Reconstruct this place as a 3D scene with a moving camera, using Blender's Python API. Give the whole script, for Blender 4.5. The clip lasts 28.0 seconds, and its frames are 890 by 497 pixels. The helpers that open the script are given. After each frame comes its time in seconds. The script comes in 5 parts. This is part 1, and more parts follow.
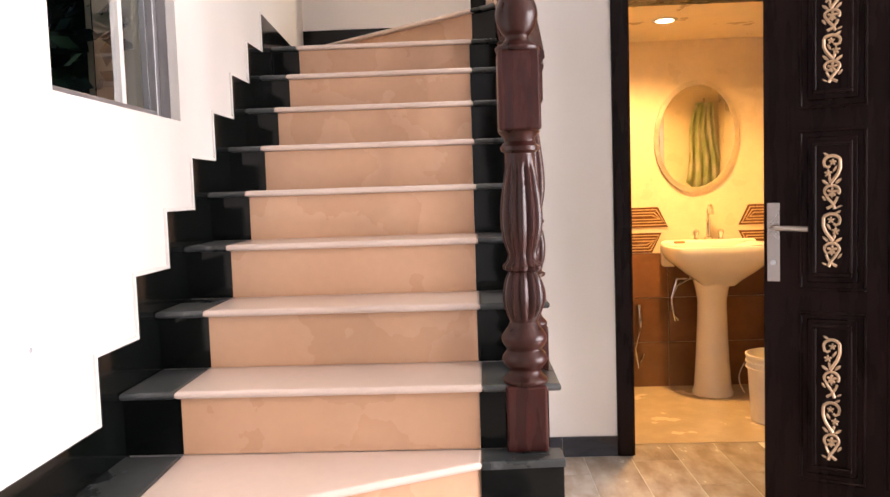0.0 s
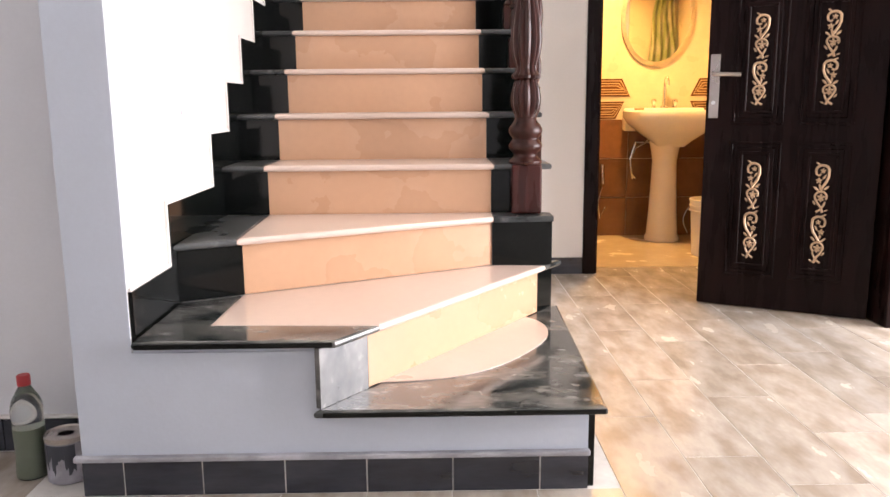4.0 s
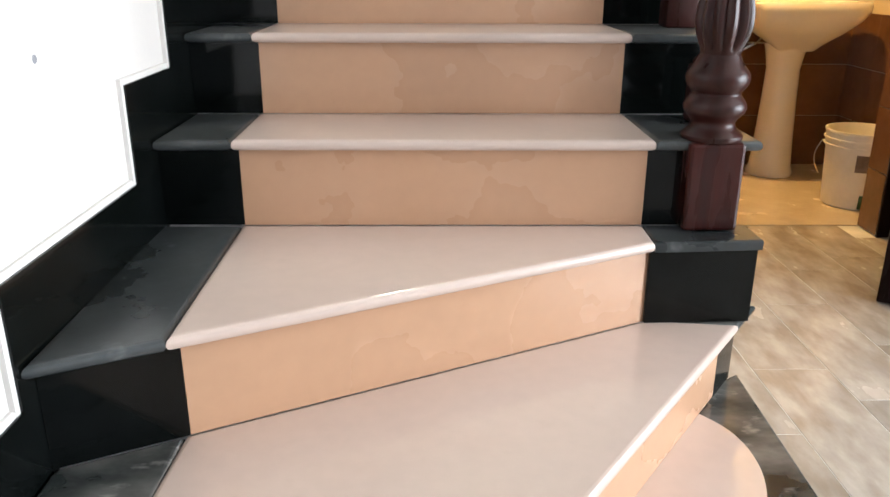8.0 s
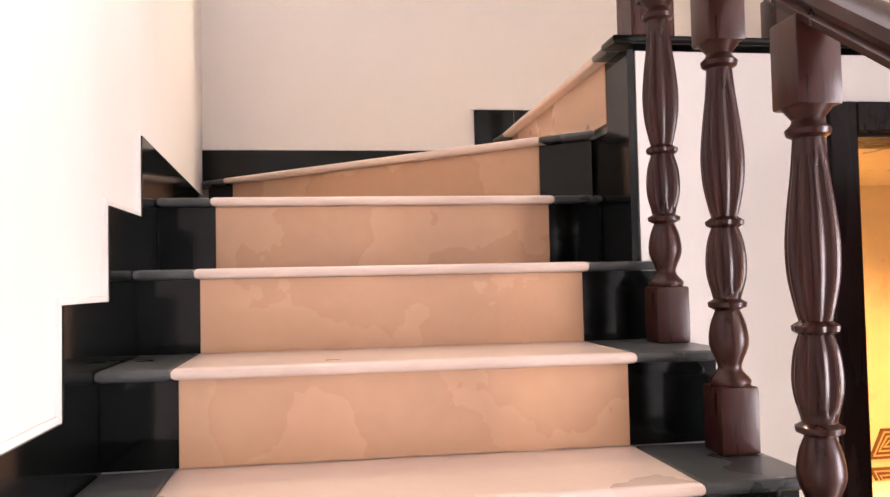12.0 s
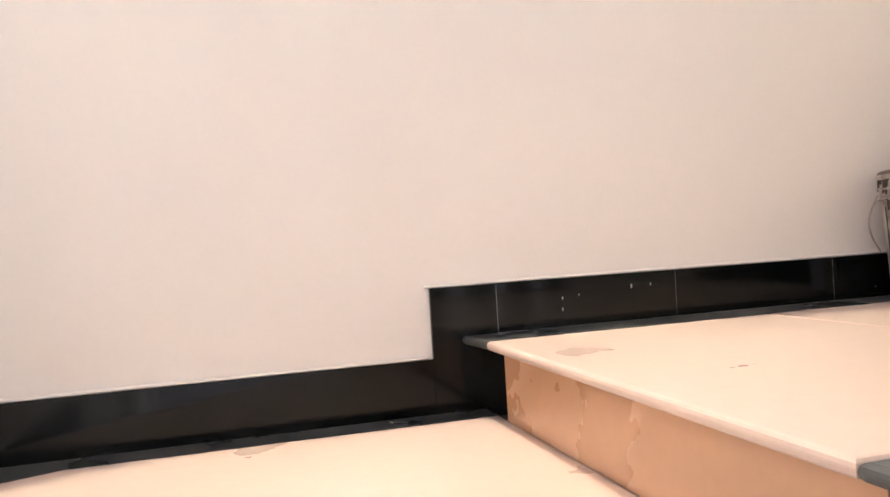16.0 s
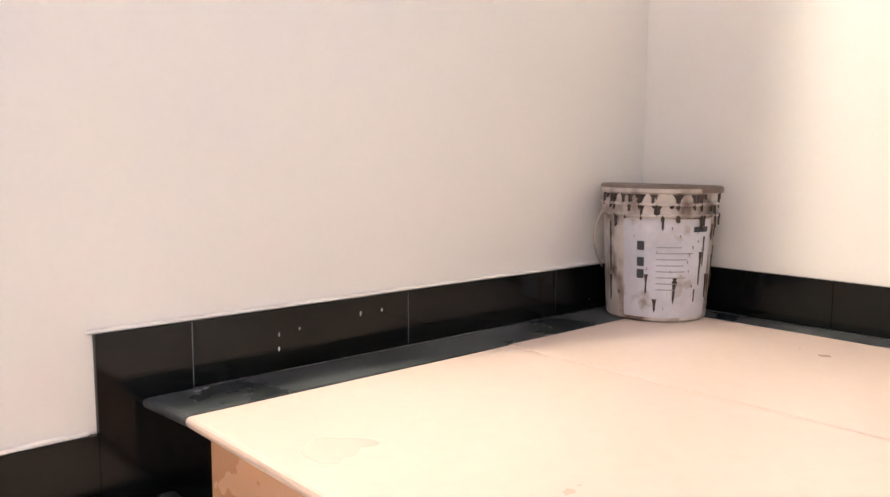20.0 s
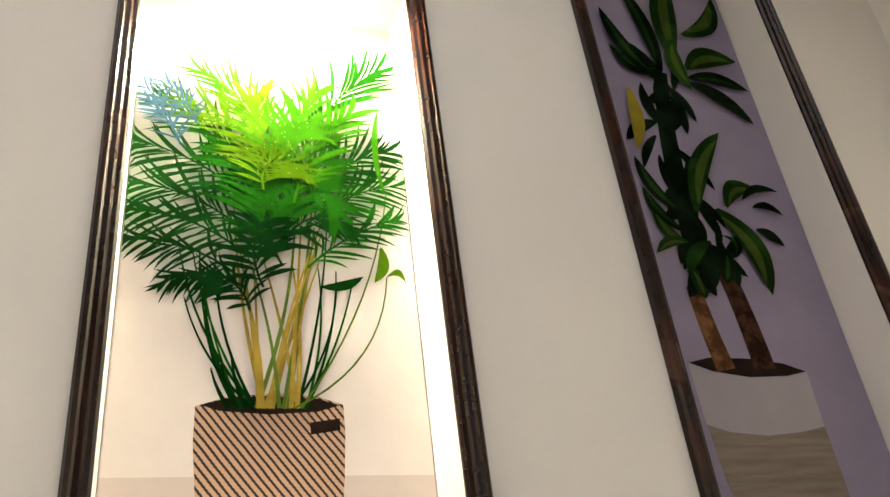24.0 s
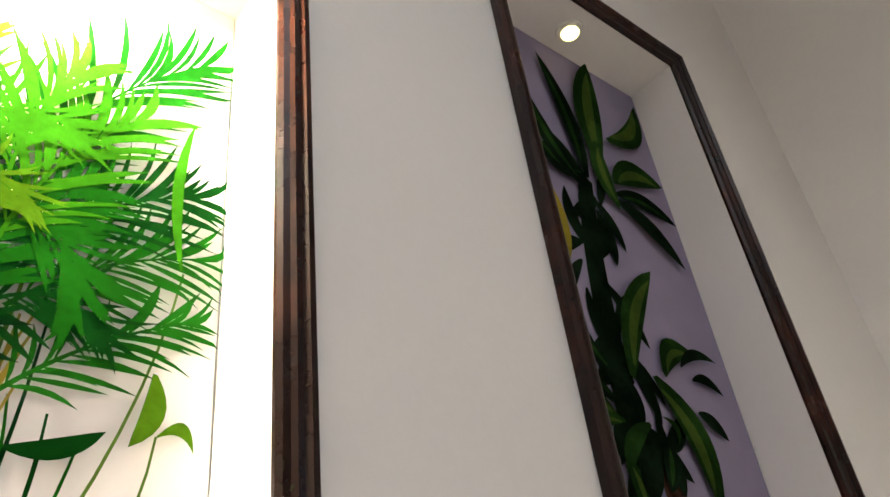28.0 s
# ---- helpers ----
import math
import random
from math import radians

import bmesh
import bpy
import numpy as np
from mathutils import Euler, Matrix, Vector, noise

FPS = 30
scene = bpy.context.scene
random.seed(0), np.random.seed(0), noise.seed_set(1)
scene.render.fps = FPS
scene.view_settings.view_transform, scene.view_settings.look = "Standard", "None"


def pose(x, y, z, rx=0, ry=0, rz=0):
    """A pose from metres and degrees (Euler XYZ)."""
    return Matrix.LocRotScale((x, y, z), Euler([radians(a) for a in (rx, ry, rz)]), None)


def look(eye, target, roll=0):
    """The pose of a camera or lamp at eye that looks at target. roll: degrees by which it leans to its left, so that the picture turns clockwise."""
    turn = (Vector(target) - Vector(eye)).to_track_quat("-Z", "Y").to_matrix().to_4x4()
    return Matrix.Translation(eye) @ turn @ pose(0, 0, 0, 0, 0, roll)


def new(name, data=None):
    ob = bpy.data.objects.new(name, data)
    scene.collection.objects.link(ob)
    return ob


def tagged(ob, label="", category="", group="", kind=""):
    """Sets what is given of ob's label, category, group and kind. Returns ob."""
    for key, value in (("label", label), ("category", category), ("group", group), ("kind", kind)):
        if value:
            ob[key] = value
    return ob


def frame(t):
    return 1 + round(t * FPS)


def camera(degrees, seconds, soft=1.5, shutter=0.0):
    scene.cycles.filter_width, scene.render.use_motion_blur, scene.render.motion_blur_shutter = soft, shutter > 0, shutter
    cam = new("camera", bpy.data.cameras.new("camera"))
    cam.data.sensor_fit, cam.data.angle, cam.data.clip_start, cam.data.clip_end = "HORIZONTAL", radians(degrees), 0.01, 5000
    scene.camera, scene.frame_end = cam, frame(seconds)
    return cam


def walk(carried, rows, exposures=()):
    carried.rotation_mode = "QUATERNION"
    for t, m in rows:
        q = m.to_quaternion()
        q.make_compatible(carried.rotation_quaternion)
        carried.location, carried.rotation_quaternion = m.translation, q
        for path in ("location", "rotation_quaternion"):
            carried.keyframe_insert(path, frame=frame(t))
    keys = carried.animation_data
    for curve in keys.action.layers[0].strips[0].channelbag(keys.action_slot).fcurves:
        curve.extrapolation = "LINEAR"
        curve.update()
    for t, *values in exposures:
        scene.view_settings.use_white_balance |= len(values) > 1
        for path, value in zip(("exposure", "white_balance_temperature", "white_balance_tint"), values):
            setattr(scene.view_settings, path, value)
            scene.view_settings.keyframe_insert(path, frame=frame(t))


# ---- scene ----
LENS = 58.5
cam = camera(LENS, 28.0)
# seconds, eye x y z, heading, pitch, lean
# path begin
PATH = [
    (0, 0.950, -2.026, 1.198, 2.04, -4.03, -1.85),
    (0.5, 0.836, -2.192, 1.179, 0.30, -6.41, -1.70),
    (1, 0.794, -2.277, 1.172, -0.16, -9.16, -0.82),
    (1.5, 0.785, -2.373, 1.116, -0.05, -10.40, -0.87),
    (2, 0.823, -2.593, 1.100, 0.72, -11.35, -0.82),
    (2.5, 0.791, -2.750, 1.078, 0.06, -12.67, -0.39),
    (4.5, 0.745, -2.796, 0.895, -0.94, -10.06, -0.53),
    (5, 0.736, -2.625, 0.919, -0.92, -12.34, -0.45),
    (5.5, 0.655, -2.382, 0.955, -3.05, -15.61, 0.96),
    (6, 0.626, -2.175, 0.972, -3.10, -17.21, 1.21),
    (6.5, 0.635, -1.977, 0.982, -1.80, -19.60, 0.96),
    (7, 0.580, -1.816, 1.020, -2.24, -21.79, 0.58),
    (7.5, 0.542, -1.663, 1.026, -2.10, -22.06, 0.49),
    (8, 0.544, -1.487, 1.015, -0.72, -19.73, 0.21),
    (8.5, 0.605, -1.321, 1.063, 1.21, -17.93, -0.51),
    (9, 0.575, -1.128, 1.123, -0.35, -13.49, -0.27),
    (9.5, 0.569, -0.943, 1.221, -1.48, -9.43, -0.67),
    (10, 0.576, -0.795, 1.302, -2.44, -5.11, -0.70),
    (10.5, 0.599, -0.602, 1.363, -2.02, -1.48, -1.05),
    (11, 0.582, -0.433, 1.496, -2.76, -0.83, -1.14),
    (11.5, 0.502, -0.287, 1.598, -4.83, 1.33, -1.42),
    (12, 0.412, -0.108, 1.717, -8.07, 2.28, -1.22),
    (12.5, 0.393, 0.124, 1.835, -9.41, 4.54, -2.16),
    (13, 0.373, 0.304, 1.937, -9.72, 4.81, -1.99),
    (13.5, 0.309, 0.502, 1.997, -11.28, 6.14, -1.41),
    (15.5, 0.553, 1.160, 2.409, -12.95, 3.07, -3.89),
    (16, 0.521, 1.203, 2.498, -15.72, -0.52, -3.50),
    (16.5, 0.551, 1.173, 2.473, -15.41, -0.87, -2.56),
    (17, 0.518, 1.222, 2.462, -18.46, -1.40, -1.69),
    (17.5, 0.551, 1.330, 2.457, -23.12, -1.95, -1.35),
    (18, 0.616, 1.426, 2.562, -27.36, -5.97, -0.69),
    (18.5, 0.599, 1.537, 2.593, -34.92, -7.29, 0.16),
    (19, 0.606, 1.694, 2.643, -42.92, -9.30, 1.06),
    (19.5, 0.595, 1.703, 2.650, -44.36, -8.48, 0.20),
    (20, 0.567, 1.689, 2.678, -41.87, -6.71, 0.34),
    (20.5, 0.655, 1.858, 2.929, -38.94, -3.04, 0.39),
    (21, 0.728, 1.812, 3.065, -31.49, 4.08, -1.31),
    (21.5, 0.762, 1.847, 3.113, -26.82, 11.11, -2.55),
    (22, 0.791, 1.846, 3.140, -21.76, 15.43, -3.90),
    (22.5, 0.806, 1.851, 3.158, -20.41, 18.66, -4.57),
    (24.5, 0.715, 2.013, 3.235, -24.48, 32.26, -7.85),
    (25, 0.708, 2.040, 3.265, -25.61, 35.10, -7.80),
    (25.5, 0.750, 2.113, 3.282, -24.93, 36.47, -8.15),
    (26, 0.795, 2.184, 3.335, -23.60, 36.69, -8.46),
    (26.5, 0.801, 2.247, 3.404, -24.18, 36.00, -8.85),
    (27, 0.773, 2.381, 3.470, -32.24, 36.81, -10.85),
    (27.5, 0.776, 2.444, 3.547, -39.86, 34.10, -9.66),
    (28, 0.876, 2.472, 3.542, -42.99, 34.55, -7.89),
]
# path end


def eye_pose(x, y, z, yaw, pitch, roll):
    a, p = radians(yaw), radians(pitch)
    ahead = Vector((-math.sin(a) * math.cos(p), math.cos(a) * math.cos(p), math.sin(p)))
    eye = Vector((x, y, z))
    return look(eye, eye + ahead * 2, roll)


EXPOSURES = [(0, -0.06, 6450, 18), (2.5, -0.06, 6450, 18), (5, 0.0, 6250, 13), (7, -0.28, 6000, 7), (8, -0.45, 5650, 3), (9, -0.1, 6050, 8), (10, 0.32, 6250, 14), (11, 0.42, 6350, 18), (12, 0.36, 6450, 22),
             (13.5, 0.46, 6450, 21), (16, 0.56, 6050, 16), (20.4, 0.54, 5850, 15), (20.9, 0.26, 6100, 4), (21.5, -0.05, 6150, 5), (22.5, -0.12, 6150, 6), (24.5, -0.25, 6250, 4), (26.8, -0.34, 6200, 4), (28, -0.28, 5750, 6)]
walk(cam, [(r[0], eye_pose(*r[1:])) for r in PATH], EXPOSURES)

# ---------------------------------------------------------------- light
world = bpy.data.worlds.new("sky")
scene.world = world
world.use_nodes = True
wn = world.node_tree
sky = wn.nodes.new("ShaderNodeTexSky")
sky.sky_type = "NISHITA"
sky.sun_disc = False
sky.sun_elevation, sky.sun_rotation = radians(38), radians(100)
wn.links.new(sky.outputs[0], wn.nodes["Background"].inputs[0])
wn.nodes["Background"].inputs[1].default_value = 0.12


def area_lamp(name, eye, target, sx, sy, watts, color):
    data = bpy.data.lights.new(name, "AREA")
    data.shape, data.size, data.size_y, data.energy, data.color = "RECTANGLE", sx, sy, watts, color
    ob = new(name, data)
    ob.matrix_world = look(eye, target)
    return ob


def spot_lamp(name, eye, target, watts, color, angle=110, blend=0.6, radius=0.03):
    data = bpy.data.lights.new(name, "SPOT")
    data.energy, data.color, data.spot_size, data.spot_blend, data.shadow_soft_size = watts, color, radians(angle), blend, radius
    ob = new(name, data)
    ob.matrix_world = look(eye, target)
    return ob


sun = bpy.data.lights.new("sun", "SUN")
sun.energy, sun.angle, sun.color = 2.5, radians(0.6), (1.0, 0.95, 0.88)
new("sun", sun).matrix_world = look((12, -5, 10), (0, 0, 0))

area_lamp("daylight_door_opening", (4.9, -1.0, 1.20), (0, -0.8, 0.75), 2.6, 2.2, 365, (1.0, 0.96, 0.95))
# Added fill below the closed stairwell ceiling; stands for no known source.
area_lamp("stairwell_fill_light", (0.65, 1.60, 5.55), (0.75, 1.65, 0), 1.3, 1.8, 18, (1.0, 0.92, 0.90)).data.spread = radians(135)
spot_lamp("bathroom_downlight_beam", (2.0, 2.30, 2.05), (2.05, 2.35, 0), 230, (1.0, 0.54, 0.15), 150, 0.8, 0.05)
spot_lamp("niche_downlight_beam", (0.915, 3.050, 4.36), (0.915, 3.060, 3.0), 170, (1.0, 0.86, 0.60), 176, 0.25, 0.02)
niche_bulb = bpy.data.lights.new("niche_downlight_bulb", "POINT")
niche_bulb.energy, niche_bulb.color, niche_bulb.shadow_soft_size = 7, (1.0, 0.82, 0.45), 0.02
new("niche_downlight_bulb", niche_bulb).matrix_world = pose(0.915, 3.048, 4.325)
# Added warm fill for the hall wall and floor; no lamp is known here.
spot_lamp("hall_warm_fill", (1.9, -0.1, 2.86), (1.9, -0.1, 0), 22, (1.0, 0.74, 0.44), 130, 0.7, 0.03)

# ---------------------------------------------------------------- materials
def material(name, color, rough=0.5, metal=0.0, var=0.12, scale=6.0, fine=60.0, bump=0.15, second=None, mix=(0.45, 0.65),
             stretch=(1, 1, 1), coat=0.0, veins=None, rough_var=0.1, objrand=0.0, spec=0.5, blots=None):
    m = bpy.data.materials.new(name)
    m.use_nodes = True
    t, n = m.node_tree, m.node_tree.nodes
    b = n["Principled BSDF"]
    tc = n.new("ShaderNodeTexCoord")
    mp = n.new("ShaderNodeMapping")
    mp.inputs["Scale"].default_value = stretch
    t.links.new(tc.outputs["Object"], mp.inputs[0])
    big = n.new("ShaderNodeTexNoise")
    big.inputs["Scale"].default_value, big.inputs["Detail"].default_value = scale, 5
    small = n.new("ShaderNodeTexNoise")
    small.inputs["Scale"].default_value, small.inputs["Detail"].default_value = fine, 4
    for x in (big, small):
        t.links.new(mp.outputs[0], x.inputs["Vector"])
    ramp = n.new("ShaderNodeValToRGB")
    ramp.color_ramp.elements[0].position, ramp.color_ramp.elements[1].position = mix
    dark = second or tuple(c * (1 - 2 * var) for c in color)
    ramp.color_ramp.elements[0].color, ramp.color_ramp.elements[1].color = (*dark, 1), (*color, 1)
    t.links.new(big.outputs["Fac"], ramp.inputs[0])
    col = ramp.outputs[0]
    fm = n.new("ShaderNodeMix")
    fm.data_type, fm.blend_type = "RGBA", "MULTIPLY"
    fm.inputs[0].default_value = min(1.0, var * 3)
    fr = n.new("ShaderNodeValToRGB")
    fr.color_ramp.elements[0].position, fr.color_ramp.elements[1].position = 0.3, 0.7
    fr.color_ramp.elements[0].color, fr.color_ramp.elements[1].color = (0.72, 0.72, 0.72, 1), (1, 1, 1, 1)
    t.links.new(small.outputs["Fac"], fr.inputs[0])
    t.links.new(col, fm.inputs[6])
    t.links.new(fr.outputs[0], fm.inputs[7])
    col = fm.outputs[2]
    if veins:
        vt = n.new("ShaderNodeTexNoise")
        vt.inputs["Scale"].default_value, vt.inputs["Detail"].default_value = veins[1], 6
        vt.inputs["Distortion"].default_value = 1.6
        t.links.new(mp.outputs[0], vt.inputs["Vector"])
        vr = n.new("ShaderNodeValToRGB")
        e = vr.color_ramp.elements
        e[0].position, e[0].color = 0.485, (0, 0, 0, 1)
        e[1].position, e[1].color = 0.515, (0, 0, 0, 1)
        mid = e.new(0.5)
        mid.color = (veins[2],) * 3 + (1,)
        t.links.new(vt.outputs["Fac"], vr.inputs[0])
        vm = n.new("ShaderNodeMix")
        vm.data_type = "RGBA"
        vm.inputs[7].default_value = (*veins[0], 1)
        t.links.new(vr.outputs[0], vm.inputs[0])
        t.links.new(col, vm.inputs[6])
        col = vm.outputs[2]
    if blots:                       # small stains: colour, size, share
        bt = n.new("ShaderNodeTexNoise")
        bt.inputs["Scale"].default_value, bt.inputs["Detail"].default_value, bt.inputs["Roughness"].default_value = blots[1], 3, 0.6
        t.links.new(mp.outputs[0], bt.inputs["Vector"])
        br = n.new("ShaderNodeMapRange")
        br.inputs[1].default_value, br.inputs[2].default_value, br.inputs[3].default_value, br.inputs[4].default_value = blots[2], blots[2] + 0.14, 0.0, blots[3]
        t.links.new(bt.outputs["Fac"], br.inputs[0])
        bx = n.new("ShaderNodeMix")
        bx.data_type = "RGBA"
        bx.inputs[7].default_value = (*blots[0], 1)
        t.links.new(br.outputs[0], bx.inputs[0])
        t.links.new(col, bx.inputs[6])
        col = bx.outputs[2]
    if objrand:
        oi = n.new("ShaderNodeObjectInfo")
        shift = n.new("ShaderNodeMath")
        shift.operation = "MULTIPLY"
        shift.inputs[1].default_value = 37.0
        t.links.new(oi.outputs["Random"], shift.inputs[0])
        t.links.new(shift.outputs[0], mp.inputs["Location"])
        hs = n.new("ShaderNodeHueSaturation")
        mr = n.new("ShaderNodeMapRange")
        mr.inputs[3].default_value, mr.inputs[4].default_value = 1 - objrand, 1 + objrand
        t.links.new(oi.outputs["Random"], mr.inputs[0])
        t.links.new(mr.outputs[0], hs.inputs["Value"])
        t.links.new(col, hs.inputs["Color"])
        col = hs.outputs[0]
    t.links.new(col, b.inputs["Base Color"])
    rr = n.new("ShaderNodeMapRange")
    rr.inputs[3].default_value, rr.inputs[4].default_value = max(0.02, rough - rough_var), min(1, rough + rough_var)
    t.links.new(big.outputs["Fac"], rr.inputs[0])
    t.links.new(rr.outputs[0], b.inputs["Roughness"])
    b.inputs["Metallic"].default_value = metal
    b.inputs["Specular IOR Level"].default_value = spec
    b.inputs["Coat Weight"].default_value = coat
    b.inputs["Coat Roughness"].default_value = 0.12
    if bump:
        bp = n.new("ShaderNodeBump")
        bp.inputs["Strength"].default_value, bp.inputs["Distance"].default_value = bump, 0.004
        t.links.new(small.outputs["Fac"], bp.inputs["Height"])
        t.links.new(bp.outputs[0], b.inputs["Normal"])
    return m


def glow(name, color, strength):
    m = bpy.data.materials.new(name)
    m.use_nodes = True
    b = m.node_tree.nodes["Principled BSDF"]
    b.inputs["Base Color"].default_value = (*color, 1)
    b.inputs["Emission Color"].default_value = (*color, 1)
    b.inputs["Emission Strength"].default_value = strength
    return m


M_wall = material("white_emulsion", (0.79, 0.76, 0.73), 0.6, var=0.02, scale=1.2, fine=90, bump=0.08)
M_wall_grey = material("grey_white_emulsion", (0.74, 0.75, 0.78), 0.6, var=0.03, scale=1.5, fine=90, bump=0.1)
# White wall paint with the cool shade of the front faces in its colour.
M_wall_shade = material("shaded_wall_emulsion", (0.55, 0.60, 0.68), 0.6, var=0.03, scale=1.5, fine=90, bump=0.1)
M_ceiling = material("ceiling_paint", (0.78, 0.76, 0.72), 0.7, var=0.02)
# Riser copy of the marble: weaker, warmer light on upright faces is in its colour.
M_beige = material("shaded_beige_marble", (0.59, 0.355, 0.215), 0.28, var=0.05, scale=3.0, fine=34, bump=0.03,
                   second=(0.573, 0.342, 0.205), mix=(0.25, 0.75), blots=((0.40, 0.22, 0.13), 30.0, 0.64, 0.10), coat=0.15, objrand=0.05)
# Tread copy: paler for the dust film and for daylight on flat tops.
M_tread = material("dusty_lit_beige_marble", (0.69, 0.56, 0.485), 0.32, var=0.05, scale=3.2, fine=38, bump=0.03,
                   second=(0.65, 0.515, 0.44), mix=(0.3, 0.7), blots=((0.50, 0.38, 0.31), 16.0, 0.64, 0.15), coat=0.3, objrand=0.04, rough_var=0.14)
M_black = material("polished_black_marble", (0.0045, 0.0055, 0.0055), 0.1, var=0.3, scale=4, fine=50, bump=0.02,
                   second=(0.003, 0.004, 0.0035), veins=((0.03, 0.036, 0.034), 3.0, 0.06), coat=0.0, spec=0.24, rough_var=0.06)
M_black_dusty = material("dusty_black_marble", (0.105, 0.113, 0.115), 0.30, var=0.25, scale=5, fine=45, bump=0.05,
                         second=(0.020, 0.024, 0.025), mix=(0.35, 0.72), rough_var=0.15, blots=((0.24, 0.25, 0.25), 14.0, 0.62, 0.5))
M_black_smeared = material("plaster_smeared_black_marble", (0.21, 0.205, 0.19), 0.10, var=0.35, scale=5.5, fine=30, bump=0.05,
                           second=(0.020, 0.027, 0.028), mix=(0.36, 0.70), rough_var=0.05, coat=0.4, stretch=(1, 1.7, 1), blots=((0.42, 0.41, 0.38), 16.0, 0.60, 0.5), spec=0.6)
M_wood = material("dark_varnished_wood", (0.050, 0.012, 0.009), 0.30, var=0.2, scale=5, fine=30, bump=0.06, stretch=(6, 6, 0.8),
                  second=(0.022, 0.008, 0.006), mix=(0.3, 0.7), coat=0.08, spec=0.28)
M_wood_red = material("reddish_varnished_wood", (0.065, 0.013, 0.009), 0.28, var=0.2, scale=5, fine=30, bump=0.06, stretch=(6, 6, 0.8),
                      second=(0.024, 0.006, 0.005), mix=(0.3, 0.7), coat=0.08, spec=0.28)
M_door = material("espresso_door_varnish", (0.011, 0.0045, 0.004), 0.28, var=0.2, scale=4, fine=40, bump=0.05, stretch=(5, 5, 0.7), spec=0.10)
M_scroll = material("gilded_cream_carving", (0.66, 0.45, 0.28), 0.35, metal=0.25, var=0.15, fine=120, bump=0.1)
M_nickel = material("brushed_nickel", (0.55, 0.50, 0.46), 0.3, metal=1.0, var=0.05, fine=150, bump=0.04)
M_chrome = material("chrome", (0.75, 0.73, 0.68), 0.1, metal=1.0, var=0.02, bump=0.0, rough_var=0.03)
M_ceramic = material("white_glazed_ceramic", (0.80, 0.78, 0.72), 0.12, var=0.02, bump=0.0, coat=0.4, rough_var=0.03)
M_floor = material("grey_wood_look_tile", (0.52, 0.465, 0.40), 0.24, var=0.12, scale=5.0, fine=26, bump=0.05, stretch=(2.4, 1.0, 1),
                   second=(0.36, 0.30, 0.24), mix=(0.36, 0.60), coat=0.3, objrand=0.12, rough_var=0.1, blots=((0.36, 0.32, 0.28), 6.0, 0.56, 0.42))
M_grout = material("pale_grout", (0.78, 0.76, 0.72), 0.8, var=0.1)
M_bath_floor = material("cream_floor_tile", (0.62, 0.52, 0.38), 0.25, var=0.06, coat=0.2)
M_bath_tile = material("brown_wall_tile", (0.20, 0.095, 0.045), 0.2, var=0.15, scale=3, fine=25, bump=0.03, coat=0.3, objrand=0.1)
M_bath_wall = material("cream_bathroom_tile", (0.72, 0.62, 0.46), 0.3, var=0.04, coat=0.15)
M_skirt_tile = material("dark_wood_look_skirting_tile", (0.045, 0.050, 0.066), 0.2, var=0.25, scale=4, fine=30, stretch=(1, 1, 5), bump=0.05,
                        second=(0.014, 0.016, 0.024), mix=(0.3, 0.7), objrand=0.2, coat=0.2)
M_trim = material("grey_plaster_ledge", (0.50, 0.50, 0.54), 0.5, var=0.2, fine=40, bump=0.3)
M_alu = material("grey_aluminium", (0.36, 0.35, 0.36), 0.4, metal=0.6, var=0.06, bump=0.03)
M_cream = material("cream_window_reveal", (0.70, 0.62, 0.40), 0.6, var=0.04)
M_leaf_out = material("dark_hedge_leaf", (0.010, 0.045, 0.018), 0.5, var=0.3)


def glass_material(name, color, rough=0.02):
    m = bpy.data.materials.new(name)
    m.use_nodes = True
    b = m.node_tree.nodes["Principled BSDF"]
    b.inputs["Base Color"].default_value = (*color, 1)
    b.inputs["Roughness"].default_value = rough
    b.inputs["Transmission Weight"].default_value = 1.0
    b.inputs["IOR"].default_value = 1.45
    return m


M_glass = glass_material("clear_glass", (0.95, 0.97, 0.96))


# ---------------------------------------------------------------- building helpers
def finish(name, bm, mat, smooth=False):
    bmesh.ops.recalc_face_normals(bm, faces=bm.faces)
    me = bpy.data.meshes.new(name)
    bm.to_mesh(me)
    bm.free()
    me.materials.append(mat)
    if smooth:
        me.polygons.foreach_set("use_smooth", [True] * len(me.polygons))
    return me


def part(name, bm, mat, parent=None, label="", smooth=False):
    ob = new(name, finish(name, bm, mat, smooth))
    ob.parent = parent
    if label:
        tagged(ob, label)
    return ob


def empty(name, at=(0, 0, 0), label="", category="", group="", kind=""):
    ob = new(name)
    ob.matrix_world = Matrix.Translation(at)
    return tagged(ob, label, category, group, kind)


def box(x0, x1, y0, y1, z0, z1, bevel=0.0, seg=1, bm=None):
    bm = bm or bmesh.new()
    r = bmesh.ops.create_cube(bm, size=1.0, matrix=Matrix.Translation(((x0 + x1) / 2, (y0 + y1) / 2, (z0 + z1) / 2)) @ Matrix.Diagonal((x1 - x0, y1 - y0, z1 - z0, 1)))
    if bevel:
        es = list({e for v in r["verts"] for e in v.link_edges})
        bmesh.ops.bevel(bm, geom=es, offset=bevel, segments=seg, affect="EDGES", profile=0.5)
    return bm


